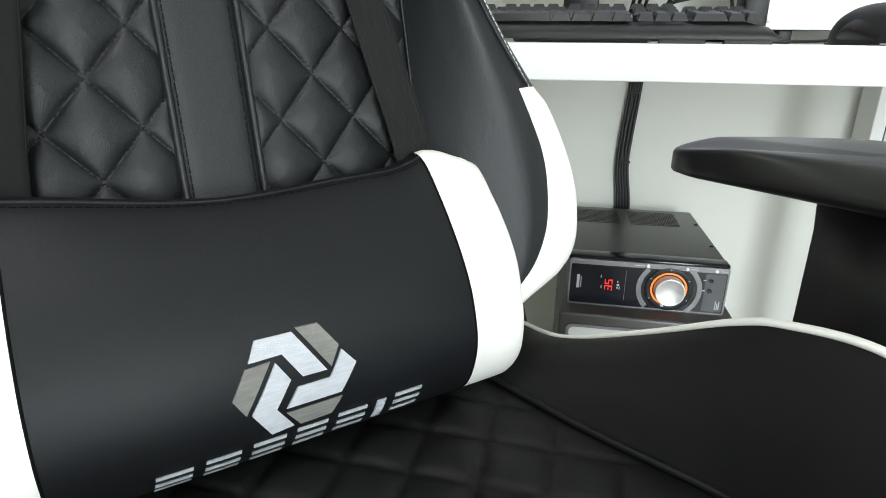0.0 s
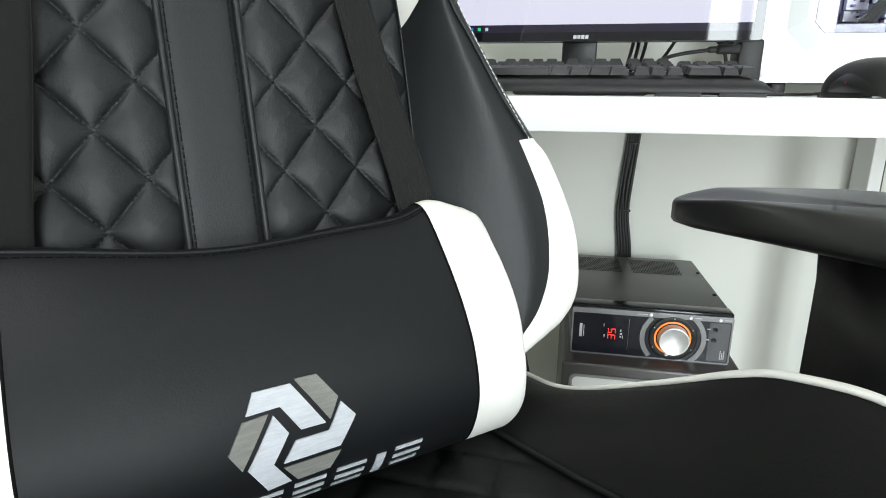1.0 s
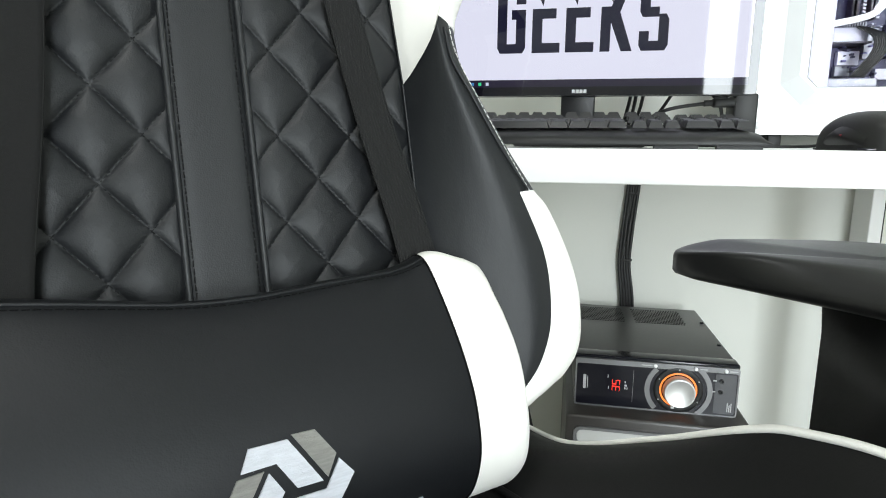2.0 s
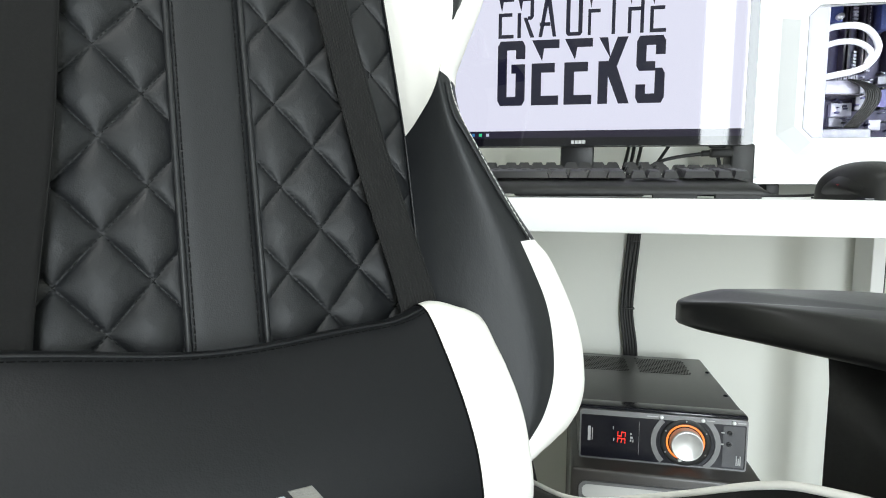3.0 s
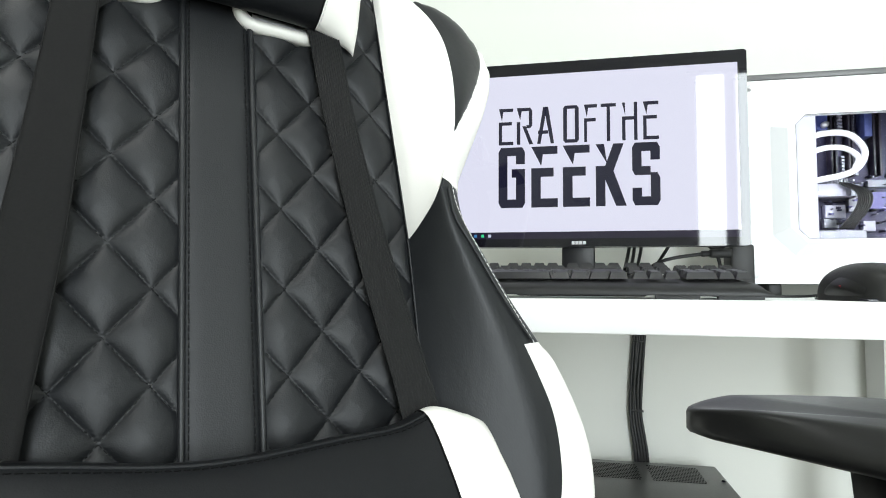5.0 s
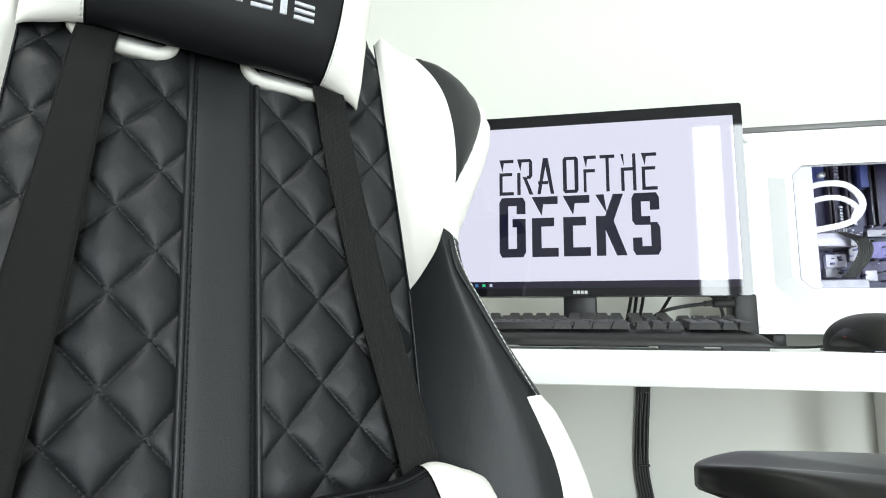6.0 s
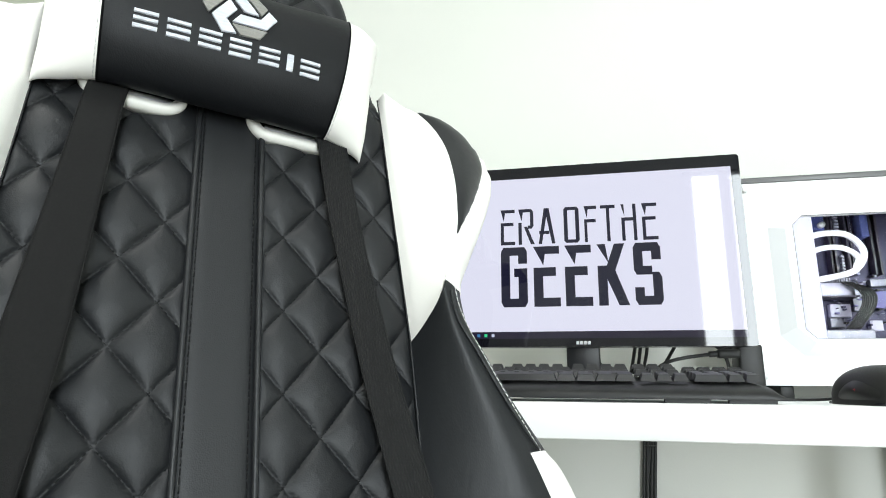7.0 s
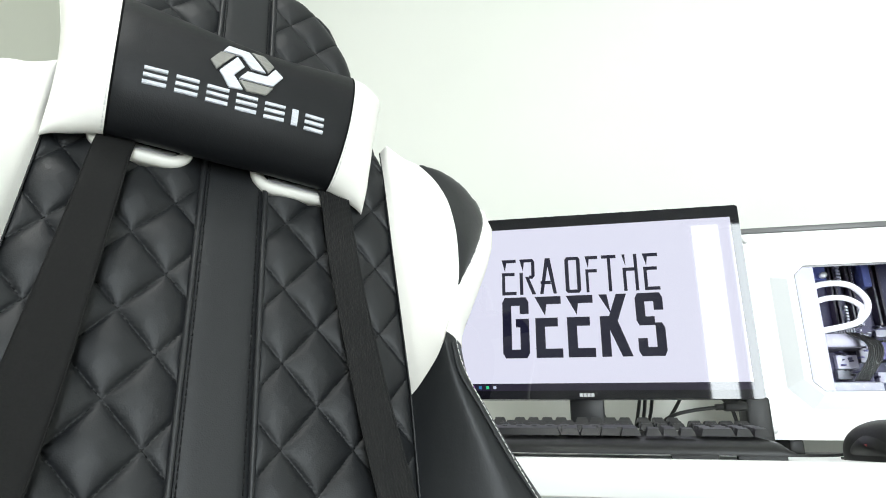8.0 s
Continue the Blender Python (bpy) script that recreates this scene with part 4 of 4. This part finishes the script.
# ---- computer tower ----
PX0, PX1, PY, PZ0, PZ1 = 0.3185, 0.735, 1.10, 0.757, 1.1125
tower = thing("computer_tower", ROOM, "white computer tower with a windowed side panel on the desk", "computer")
part("shell", boxed(PX0 + 0.002, PX1, PY + 0.16, PY + 0.185, PZ0, PZ1, 0.001), WHITE_STEEL, tower, smooth=False)
part("bottom_plate", boxed(PX0 + 0.002, PX1, PY + 0.005, PY + 0.16, PZ0, PZ0 + 0.006), WHITE_STEEL, tower, smooth=False)
part("front_cap", boxed(PX0 + 0.002, PX0 + 0.006, PY + 0.007, PY + 0.16, PZ0 + 0.006, PZ1), GLOSS_BLACK, tower, smooth=False)
part("rear_plate", boxed(PX1 - 0.004, PX1, PY + 0.007, PY + 0.16, PZ0 + 0.006, PZ1), WHITE_STEEL, tower, smooth=False)
part("top_cover", boxed(PX0 - 0.001, PX1 + 0.001, PY - 0.001, PY + 0.186, PZ1 + 0.0005, PZ1 + 0.0115, 0.002), GREY_STEEL, tower, "grey top cover")
side = lambda x, y, h: Vector((x, PY - h, y))
CUT = 0.026


def chamfered(x0, x1, z0, z1, c):
    return [(x0 + c, z0), (x1 - c, z0), (x1, z0 + c), (x1, z1 - c), (x1 - c, z1), (x0 + c, z1), (x0, z1 - c), (x0, z0 + c)]


oct_rect = [(PX0, PZ0), (PX1, PZ0), (PX1, PZ0 + 0.001), (PX1, PZ1 - 0.001), (PX1, PZ1), (PX0, PZ1), (PX0, PZ1 - 0.001), (PX0, PZ0 + 0.001)]
bm = bmesh.new()
loops = [(oct_rect, -0.004), (oct_rect, 0.0), (chamfered(0.3535, 0.70, 0.805, 1.064, 0.034), 0.0), (chamfered(0.3770, 0.677, 0.8265, 1.0490, 0.026), 0.0155), (chamfered(0.3890, 0.665, 0.8330, 1.0445, 0.016), 0.0160), (chamfered(0.3890, 0.665, 0.8330, 1.0445, 0.016), 0.004)]
rows = [[bm.verts.new(side(x, y, h)) for x, y in o] for o, h in loops]
for a, b in zip(rows, rows[1:]):
    for k in range(8):
        bm.faces.new((a[k], a[(k + 1) % 8], b[(k + 1) % 8], b[k]))
edges = [e for e in bm.edges if 0.2 < e.calc_face_angle(0) < 1.3]
bmesh.ops.bevel(bm, geom=edges, offset=0.0050, segments=4, affect="EDGES")
panel = part("side_panel", bm, WHITE_STEEL, tower, "white side panel with an embossed window surround", smooth=False)
acrylic, atree, ab = base("clear_acrylic", (1, 1, 1), 0.02)
ab.inputs["Transmission Weight"].default_value = 1.0
ab.inputs["IOR"].default_value = 1.08
pane = part("window_pane", prism(bmesh.new(), chamfered(0.3885, 0.6655, 0.8325, 1.0450, 0.016), side, 0.0035, 0.0015), acrylic, panel, "clear acrylic window", smooth=False)
pane.visible_shadow = False
part("window_gasket", ring(bmesh.new(), chamfered(0.3885, 0.6655, 0.8325, 1.0450, 0.016), chamfered(0.3892, 0.6648, 0.8332, 1.0443, 0.0158), side, 0.0166, 0.0150), GREY_STEEL, panel, smooth=False)
for z in (0.772, 1.100):
    part("thumb_screw", lathe(bmesh.new(), [(0.0005, 0.012), (0.0045, 0.012), (0.0055, 0.010), (0.0055, 0.002), (0.004, 0.0)], PX0 + 0.004, z, PY + 0.003, 16), PLASTIC_WHITE, tower)
for x in (PX0 + 0.028, PX1 - 0.05):
    part("foot", boxed(x, x + 0.022, PY + 0.01, PY + 0.17, DESK_Z, PZ0, 0.002), BLACK_PLASTIC, tower)
# inside
BOARD_BLUE = surface("dark_violet_board", (0.028, 0.024, 0.075), 0.5, grain=500, relief=0.2, blotch=60, vary=0.5)
BOARD_GREY = surface("grey_heatsink", (0.20, 0.20, 0.24), 0.4, metal=0.4, grain=500, relief=0.1, blotch=60, vary=0.3)
VIOLET = surface("violet_component", (0.10, 0.09, 0.26), 0.45, relief=0.0, vary=0.2)
MILK = surface("milky_tubing", (0.85, 0.84, 0.88), 0.3, relief=0.0, vary=0.03)
WHITE_LED = glow("white_led_light", (0.80, 0.84, 1.0), 1.1)
part("motherboard", boxed(0.40, 0.70, PY + 0.150, PY + 0.154, 0.80, 1.10), BOARD_BLUE, tower, smooth=False)
CHIP_WHITE = surface("white_chip", (0.48, 0.47, 0.58), 0.4, relief=0.0, vary=0.15)
MODULE_BLUE = surface("blue_module", (0.06, 0.08, 0.26), 0.4, grain=500, relief=0.2, blotch=90, vary=0.5)
SLOT_BROWN = surface("dark_violet_slot", (0.020, 0.014, 0.030), 0.35, relief=0.0, vary=0.3)
part("memory_module", boxed(0.4726, 0.4920, PY + 0.118, PY + 0.150, 1.050, 1.095, 0.001), MODULE_BLUE, tower, smooth=False)
part("memory_module", boxed(0.5537, 0.5670, PY + 0.118, PY + 0.150, 1.034, 1.095, 0.001), MODULE_BLUE, tower, smooth=False)
for x in (0.500, 0.5075, 0.530, 0.5365, 0.572, 0.582):
    part("memory_slot", boxed(x, x + 0.004, PY + 0.128, PY + 0.150, 0.962, 1.092, 0.0006), SLOT_BROWN, tower, smooth=False)
for x0, x1, z0, z1 in ((0.5187, 0.5262, 1.046, 1.092), (0.5399, 0.5464, 1.048, 1.092), (0.5226, 0.5278, 0.964, 1.006), (0.5452, 0.5509, 0.966, 0.994)):
    n = round((z1 - z0) / 0.0062)
    for k in range(n):
        z = z0 + (z1 - z0) * k / n
        bm = prism(bmesh.new(), [(x0, z), (x1, z - 0.0012), (x1, z + 0.0024), (x0, z + 0.0036)], lambda x, y, h: Vector((x, PY + 0.14 - h, y)), 0.0, -0.008)
        part("memory_chip", bm, CHIP_WHITE, tower, smooth=False)
part("tube_fitting", lathe(bmesh.new(), [(0.0002, 0.0), (0.0052, 0.0), (0.0058, -0.004), (0.0058, -0.012), (0.004, -0.016)], 0.4825, 1.057, PY + 0.10, 20), BRUSHED, tower, "chrome tube fitting")
part("heat_sink", boxed(0.452, 0.525, PY + 0.110, PY + 0.15, 0.921, 0.946, 0.002), CHIP_WHITE, tower)
for k in range(9):
    part("heat_sink_fin", boxed(0.484 + 0.0042 * k, 0.4866 + 0.0042 * k, PY + 0.112, PY + 0.15, 0.946, 0.955, 0.0004), BOARD_GREY, tower, smooth=False)
part("graphics_card", boxed(0.452, 0.5254, PY + 0.095, PY + 0.15, 0.9165, 0.9195, 0.0008), SLOT_BROWN, tower, smooth=False)
for x0, x1, z0, z1, m in ((0.4898, 0.5254, 0.884, 0.909, CHIP_WHITE), (0.4874, 0.5127, 0.8645, 0.8830, BOARD_GREY), (0.530, 0.552, 0.895, 0.948, BOARD_GREY), (0.5542, 0.5748, 0.858, 0.8773, CHIP_WHITE), (0.5625, 0.600, 0.900, 0.932, VIOLET), (0.5640, 0.600, 0.941, 0.955, BOARD_GREY)):
    part("circuit_card", boxed(x0, x1, PY + 0.137, PY + 0.15, z0, z1, 0.001), m, tower, smooth=False)
random.seed(11)
for k in range(64):
    x, z = random.uniform(0.486, 0.60), random.uniform(0.852, 0.965)
    w, h = random.uniform(0.0015, 0.007), random.uniform(0.0012, 0.0040)
    part("board_component", boxed(x, x + w, PY + 0.131, PY + 0.15, z, z + h, 0.0004), (VIOLET, BOARD_BLUE, BLACK_PLASTIC, CHIP_WHITE, BOARD_BLUE)[k % 5], tower, smooth=False)
part("drive_cage", boxed(0.44, 0.5254, PY + 0.06, PY + 0.14, 0.762, 0.854, 0.002), BOARD_GREY, tower, smooth=False)
part("cooling_tube", tube([(0.425, PY + 0.06, 1.014), (0.455, PY + 0.05, 1.026), (0.498, PY + 0.048, 1.022), (0.522, PY + 0.05, 0.99), (0.505, PY + 0.055, 0.958), (0.455, PY + 0.06, 0.945), (0.425, PY + 0.07, 0.943)], 0.0056, 70, 12), MILK, tower, "white cooling tube")
part("cooling_tube", tube([(0.425, PY + 0.07, 0.985), (0.455, PY + 0.058, 1.0), (0.49, PY + 0.055, 1.0), (0.514, PY + 0.056, 0.983), (0.508, PY + 0.056, 0.963)], 0.0050, 50, 12), MILK, tower, "white cooling tube")
for k in range(7):
    part("power_lead", tube([(0.500 + 0.0035 * k, PY + 0.10 + 0.002 * k, 0.945), (0.522 + 0.0035 * k, PY + 0.085, 0.925), (0.519 + 0.0035 * k, PY + 0.08, 0.897), (0.494 + 0.0035 * k, PY + 0.09, 0.858)], 0.0019, 30, 6), CABLE_BLACK, tower)
part("fan_housing", boxed(0.326, 0.404, PY + 0.035, PY + 0.145, 0.78, 1.09, 0.004), PLASTIC_WHITE, tower)
part("led_diffuser", boxed(0.4042, 0.4420, PY + 0.034, PY + 0.145, 0.80, 1.07, 0.010, 3), WHITE_LED, tower, "lit white led diffuser")

# ---- amplifier and subwoofer under the desk ----
AX0, AX1, AY, AZ0, AZ1, AD = 0.042, 0.3005, 0.982, 0.2985, 0.381, 0.335
amp = thing("amplifier", ROOM, "dark grey desktop amplifier with a silver volume knob on a subwoofer", "amplifier")
bm = boxed(AX0 - 0.002, AX1 + 0.002, AY + 0.004, AY + AD, AZ0 + 0.002, AZ1 + 0.004, 0.004, 3)
part("case", bm, AMP_METAL, amp)
# added black strip imitates the dark reflection on the case's curved edge
part("edge_reflection", boxed(AX0 - 0.0028, AX1 + 0.0028, AY + 0.0015, AY + 0.034, AZ1 - 0.006, AZ1 + 0.0052, 0.0035, 3), GLOSS_BLACK, amp, "black strip for the dark reflection on the case's front edge")
face = lambda x, y, h: Vector((x, AY - h, y))
bm = prism(bmesh.new(), rounded(AX0, AX1, AZ0, AZ1, 0.004), face, 0.004, -0.004)
part("front_panel", bm, GLOSS_BLACK, amp, "glossy black front panel", smooth=False)
bm = ring(bmesh.new(), rounded(AX0 - 0.001, AX1 + 0.001, AZ0 - 0.001, AZ1 + 0.001, 0.004), rounded(AX0 + 0.0014, AX1 - 0.0014, AZ0 + 0.0014, AZ1 - 0.0080, 0.003), face, 0.0052, -0.002)
part("trim", bm, AMP_TRIM, amp, "grey metal trim", smooth=False)
KNX, KNZ = 0.2085, 0.3375
half_ring = lambda r0, r1, t0, t1, n=30: [(KNX + r1 * math.cos(radians(t0 + (t1 - t0) * k / n)), KNZ + r1 * math.sin(radians(t0 + (t1 - t0) * k / n))) for k in range(n + 1)] + [(KNX + r0 * math.cos(radians(t1 + (t0 - t1) * k / n)), KNZ + r0 * math.sin(radians(t1 + (t0 - t1) * k / n))) for k in range(n + 1)]
for t0, t1 in ((128, 232), (-52, 52)):
    part("bezel_arc", prism(bmesh.new(), half_ring(0.0455, 0.0535, t0 + 8 * (t0 > 0), t1 - 8 * (t0 > 0)), face, 0.0056, 0.0), AMP_TRIM, amp, smooth=False)
part("button_ring", lathe(bmesh.new(), [(0.0390, 0.0), (0.0390, 0.0050), (0.0382, 0.0056), (0.0312, 0.0056), (0.0300, 0.0048)], KNX, KNZ, AY, 64), BLACK_PLASTIC, amp)
for t in (90, 30, 150, -30, 210):
    c, s = math.cos(radians(t)), math.sin(radians(t))
    part("ring_mark", lathe(bmesh.new(), [(0.0012, 0.0062), (0.0012, 0.0070), (0.0002, 0.0070)], KNX + 0.0358 * c, KNZ + 0.0358 * s, AY, 10), PALE_INK, amp)
part("light_ring", lathe(bmesh.new(), [(0.0300, 0.0042), (0.0300, 0.0050), (0.0272, 0.0050), (0.0262, 0.0042)], KNX, KNZ, AY, 64), AMBER_LED, amp, "glowing amber ring")
knob = part("volume_knob", lathe(bmesh.new(), [(0.0252, 0.0), (0.0250, 0.018), (0.0243, 0.0208), (0.0228, 0.0218), (0.0222, 0.0211), (0.0002, 0.0211)], KNX, KNZ, AY, 72), BRUSHED, amp, "brushed aluminium volume knob")
part("knob_pointer", boxed(KNX - 0.012, KNX - 0.0065, AY - 0.016, AY - 0.008, KNZ - 0.0285, KNZ - 0.020, 0.001), PLASTIC_WHITE, knob)
for x, z in ((0.170, AZ1 - 0.0035), (0.2335, AZ1 - 0.0040), (0.280, AZ1 - 0.0042)):
    part("push_button", lathe(bmesh.new(), [(0.0030, 0.004), (0.0030, 0.0072), (0.0022, 0.0080), (0.0002, 0.0080)], x, z, AY, 16), PLASTIC_WHITE, amp)
    part("caption_bar", boxed(x - 0.022 * (x < 0.2) + 0.006 * (x > 0.2), x - 0.005 * (x < 0.2) + 0.018 * (x > 0.2), AY - 0.0058, AY - 0.005, z - 0.0008, z + 0.0008), PALE_INK, amp, smooth=False)
for x, z in ((0.2745, 0.3590), (0.2740, 0.3400)):
    part("jack_socket", lathe(bmesh.new(), [(0.0038, 0.004), (0.0038, 0.0062), (0.0022, 0.0062), (0.0020, 0.0050), (0.0002, 0.0050)], x, z, AY, 18), BEZEL_BLACK, amp)
    part("caption_bar", boxed(x - 0.013, x - 0.008, AY - 0.0056, AY - 0.0046, z - 0.0006, z + 0.0012), PALE_INK, amp, smooth=False)
part("maker_bar", boxed(0.0545, 0.0590, AY - 0.0048, AY - 0.004, 0.3280, 0.3525), PALE_INK, amp, smooth=False)
part("caption_bar", boxed(0.0612, 0.0622, AY - 0.0048, AY - 0.004, 0.3290, 0.3500), PALE_INK, amp, smooth=False)
for z in (0.338, 0.333, 0.344):
    part("caption_bar", boxed(0.1225, 0.1245 + 0.002 * (z == 0.338), AY - 0.0048, AY - 0.004, z - 0.0016, z + 0.0016), PALE_INK, amp, smooth=False)
part("window_border", boxed(0.136, 0.1366, AY - 0.0048, AY - 0.004, 0.310, 0.366), AMP_TRIM, amp, smooth=False)


SEGMENTS = {"3": "abgcd", "5": "afgcd"}


def digit(ch, z, w=0.0072, h=0.0118, x0=0.1145, r=0.0008):
    """A lit seven-segment digit that stands sideways: its top points to -x, its line runs up."""
    bars = {"a": (0, h, w, h), "d": (0, 0, w, 0), "g": (0, h / 2, w, h / 2), "b": (w, h / 2, w, h), "c": (w, 0, w, h / 2), "f": (0, h / 2, 0, h), "e": (0, 0, 0, h / 2)}
    bm = bmesh.new()
    for name in SEGMENTS[ch]:
        a0, b0, a1, b1 = bars[name]
        lean = 0.08
        xs, zs = sorted((x0 - b0, x0 - b1)), sorted((z + a0 + lean * b0, z + a1 + lean * b1))
        box(bm, xs[0] - r / 2, xs[1] + r / 2, AY - 0.0050, AY - 0.0042, zs[0] - r / 2, zs[1] + r / 2)
    part("display_digit", bm, RED_LED, amp, "red lit display digit " + ch, smooth=False)


digit("3", 0.3275)
digit("5", 0.3387)
part("side_plate", prism(bmesh.new(), rounded(KNX + 0.0565, AX1 - 0.0030, AZ0 + 0.0040, AZ1 - 0.0105, 0.002), face, 0.0046, 0.0), surface("dark_grey_lacquer", (0.055, 0.056, 0.062), 0.2, relief=0.0, vary=0.1), amp, smooth=False)
for x, h in ((0.2855, 0.016), (0.2885, 0.012), (0.2912, 0.0155)):
    part("caption_bar", boxed(x, x + 0.0015, AY - 0.0054, AY - 0.0046, 0.3065, 0.3065 + h), PALE_INK, amp, smooth=False)
for x, z in ((0.0960, 0.3300), (0.0945, 0.3500), (0.1265, 0.3300)):
    part("caption_bar", boxed(x, x + 0.0012, AY - 0.0048, AY - 0.004, z, z + 0.005), PALE_INK, amp, smooth=False)
# ventilation holes and screws on top
for x0, x1 in ((0.05, 0.145), (0.165, 0.262)):
    bm = bmesh.new()
    for i in range(11):
        for j in range(19):
            x, y = x0 + (j + 0.5 * (i % 2)) * (x1 - x0) / 19, AY + 0.215 + i * 0.0092
            verts = [bm.verts.new((x + 0.0021 * math.cos(2 * math.pi * k / 6), y + 0.0035 * math.sin(2 * math.pi * k / 6), AZ1 + 0.0043)) for k in range(6)]
            bm.faces.new(verts)
    part("vent_grille", bm, THREAD_BLACK, amp, kind="stuff", smooth=False)
for y in (AY + 0.10, AY + 0.235):
    bm = bmesh.new()
    bmesh.ops.create_cone(bm, cap_ends=True, segments=16, radius1=0.0042, radius2=0.003, depth=0.003, matrix=Matrix.Translation((AX1 - 0.007, y, AZ1 + 0.005)))
    part("screw", bm, GLOSS_BLACK, amp)

sub = thing("subwoofer", ROOM, "dark vinyl subwoofer cabinet standing on the floor", "speaker")
SY = 0.935
part("cabinet", boxed(0.027, 0.318, SY, SY + 0.36, 0.012, AZ0 - 0.001, 0.006, 3), SUB_WOOD, sub)
bm = ring(bmesh.new(), rounded(0.040, 0.305, 0.245, 0.2790, 0.012), rounded(0.045, 0.300, 0.250, 0.2740, 0.010), lambda x, y, h: Vector((x, SY - h, y)), 0.004, -0.001)
part("slot_rim", bm, AMP_TRIM, sub, "silver slot rim", smooth=False)
part("slot_plate", prism(bmesh.new(), rounded(0.0455, 0.2995, 0.2505, 0.2735, 0.010), lambda x, y, h: Vector((x, SY - h, y)), 0.002, 0.0), surface("silver_paint", (0.5, 0.5, 0.49), 0.4, metal=0.3, relief=0.02), sub, smooth=False)
for x in (0.05, 0.27):
    for y in (SY + 0.03, SY + 0.30):
        part("foot", boxed(x, x + 0.025, y, y + 0.025, 0, 0.013, 0.003), BLACK_PLASTIC, sub)

# ---- cables ----
bundle = thing("cable_bundle", ROOM, "bundle of black cables running down the wall under the desk", "cable")
for k in range(5):
    dx = -0.011 + 0.0055 * k
    pts = [(0.166 + dx, WALL_Y - 0.015, 0.74), (0.162 + dx, WALL_Y - 0.012, 0.65), (0.153 + dx * 0.9 + 0.002 * math.sin(k * 2), WALL_Y - 0.012 - 0.003 * (k % 2), 0.54), (0.152 + dx, WALL_Y - 0.012, 0.47), (0.163 + dx * 1.1, WALL_Y - 0.014, 0.38), (0.165 + dx, WALL_Y - 0.014, 0.25)]
    part("lead", tube(pts, 0.0036, 60), CABLE_BLACK, bundle)
for z in (0.63, 0.48):
    part("cable_tie", boxed(0.143 + 0.006 * (z > 0.6), 0.168 + 0.006 * (z > 0.6), WALL_Y - 0.020, WALL_Y - 0.006, z, z + 0.004, 0.001), CABLE_BLACK, bundle)
plug = thing("power_cables", ROOM, "black cables and plug behind the monitor", "cable")
CB = (((0.105, 1.2, 0.735), (0.112, 1.10, 0.80), (0.118, 1.05, 0.86)), ((0.113, 1.2, 0.735), (0.122, 1.10, 0.80), (0.124, 1.05, 0.87)), ((0.120, 1.22, 0.735), (0.135, 1.12, 0.80), (0.136, 1.05, 0.87)), ((0.13, 1.2, 0.737), (0.165, 1.12, 0.79), (0.20, 1.06, 0.86)),
      ((0.120, 1.12, 0.742), (0.145, 1.08, 0.780), (0.163, 1.06, 0.7935), (0.191, 1.056, 0.8010), (0.232, 1.055, 0.8066)), ((0.05, 1.10, 0.80), (0.075, 1.11, 0.765), (0.115, 1.12, 0.740)), ((0.238, 1.06, 0.826), (0.246, 1.062, 0.817), (0.262, 1.062, 0.817), (0.270, 1.06, 0.826)), ((0.254, 1.062, 0.806), (0.259, 1.066, 0.790), (0.265, 1.075, 0.760)))
for pts in CB:
    part("lead", tube(pts, 0.0030, 30), CABLE_BLACK, plug)
part("plug", boxed(0.240, 0.276, 1.046, 1.064, 0.800, 0.8145, 0.004), CABLE_BLACK, plug)
part("plug_collar", tube([(0.228, 1.055, 0.8064), (0.242, 1.055, 0.8072)], 0.0050, 6, 10), CABLE_BLACK, plug)
part("adapter", boxed(0.272, 0.3095, 1.05, 1.098, DESK_Z, 0.822, 0.004), CABLE_BLACK, plug)
drop = thing("hanging_cable", ROOM, "thick black cable hanging behind the desk leg", "cable")
part("lead", tube([(0.644, WALL_Y - 0.03, 0.694), (0.644, WALL_Y - 0.032, 0.45), (0.646, WALL_Y - 0.03, 0.20), (0.650, WALL_Y - 0.035, 0.010)], 0.0085, 40, 10), CABLE_BLACK, drop)
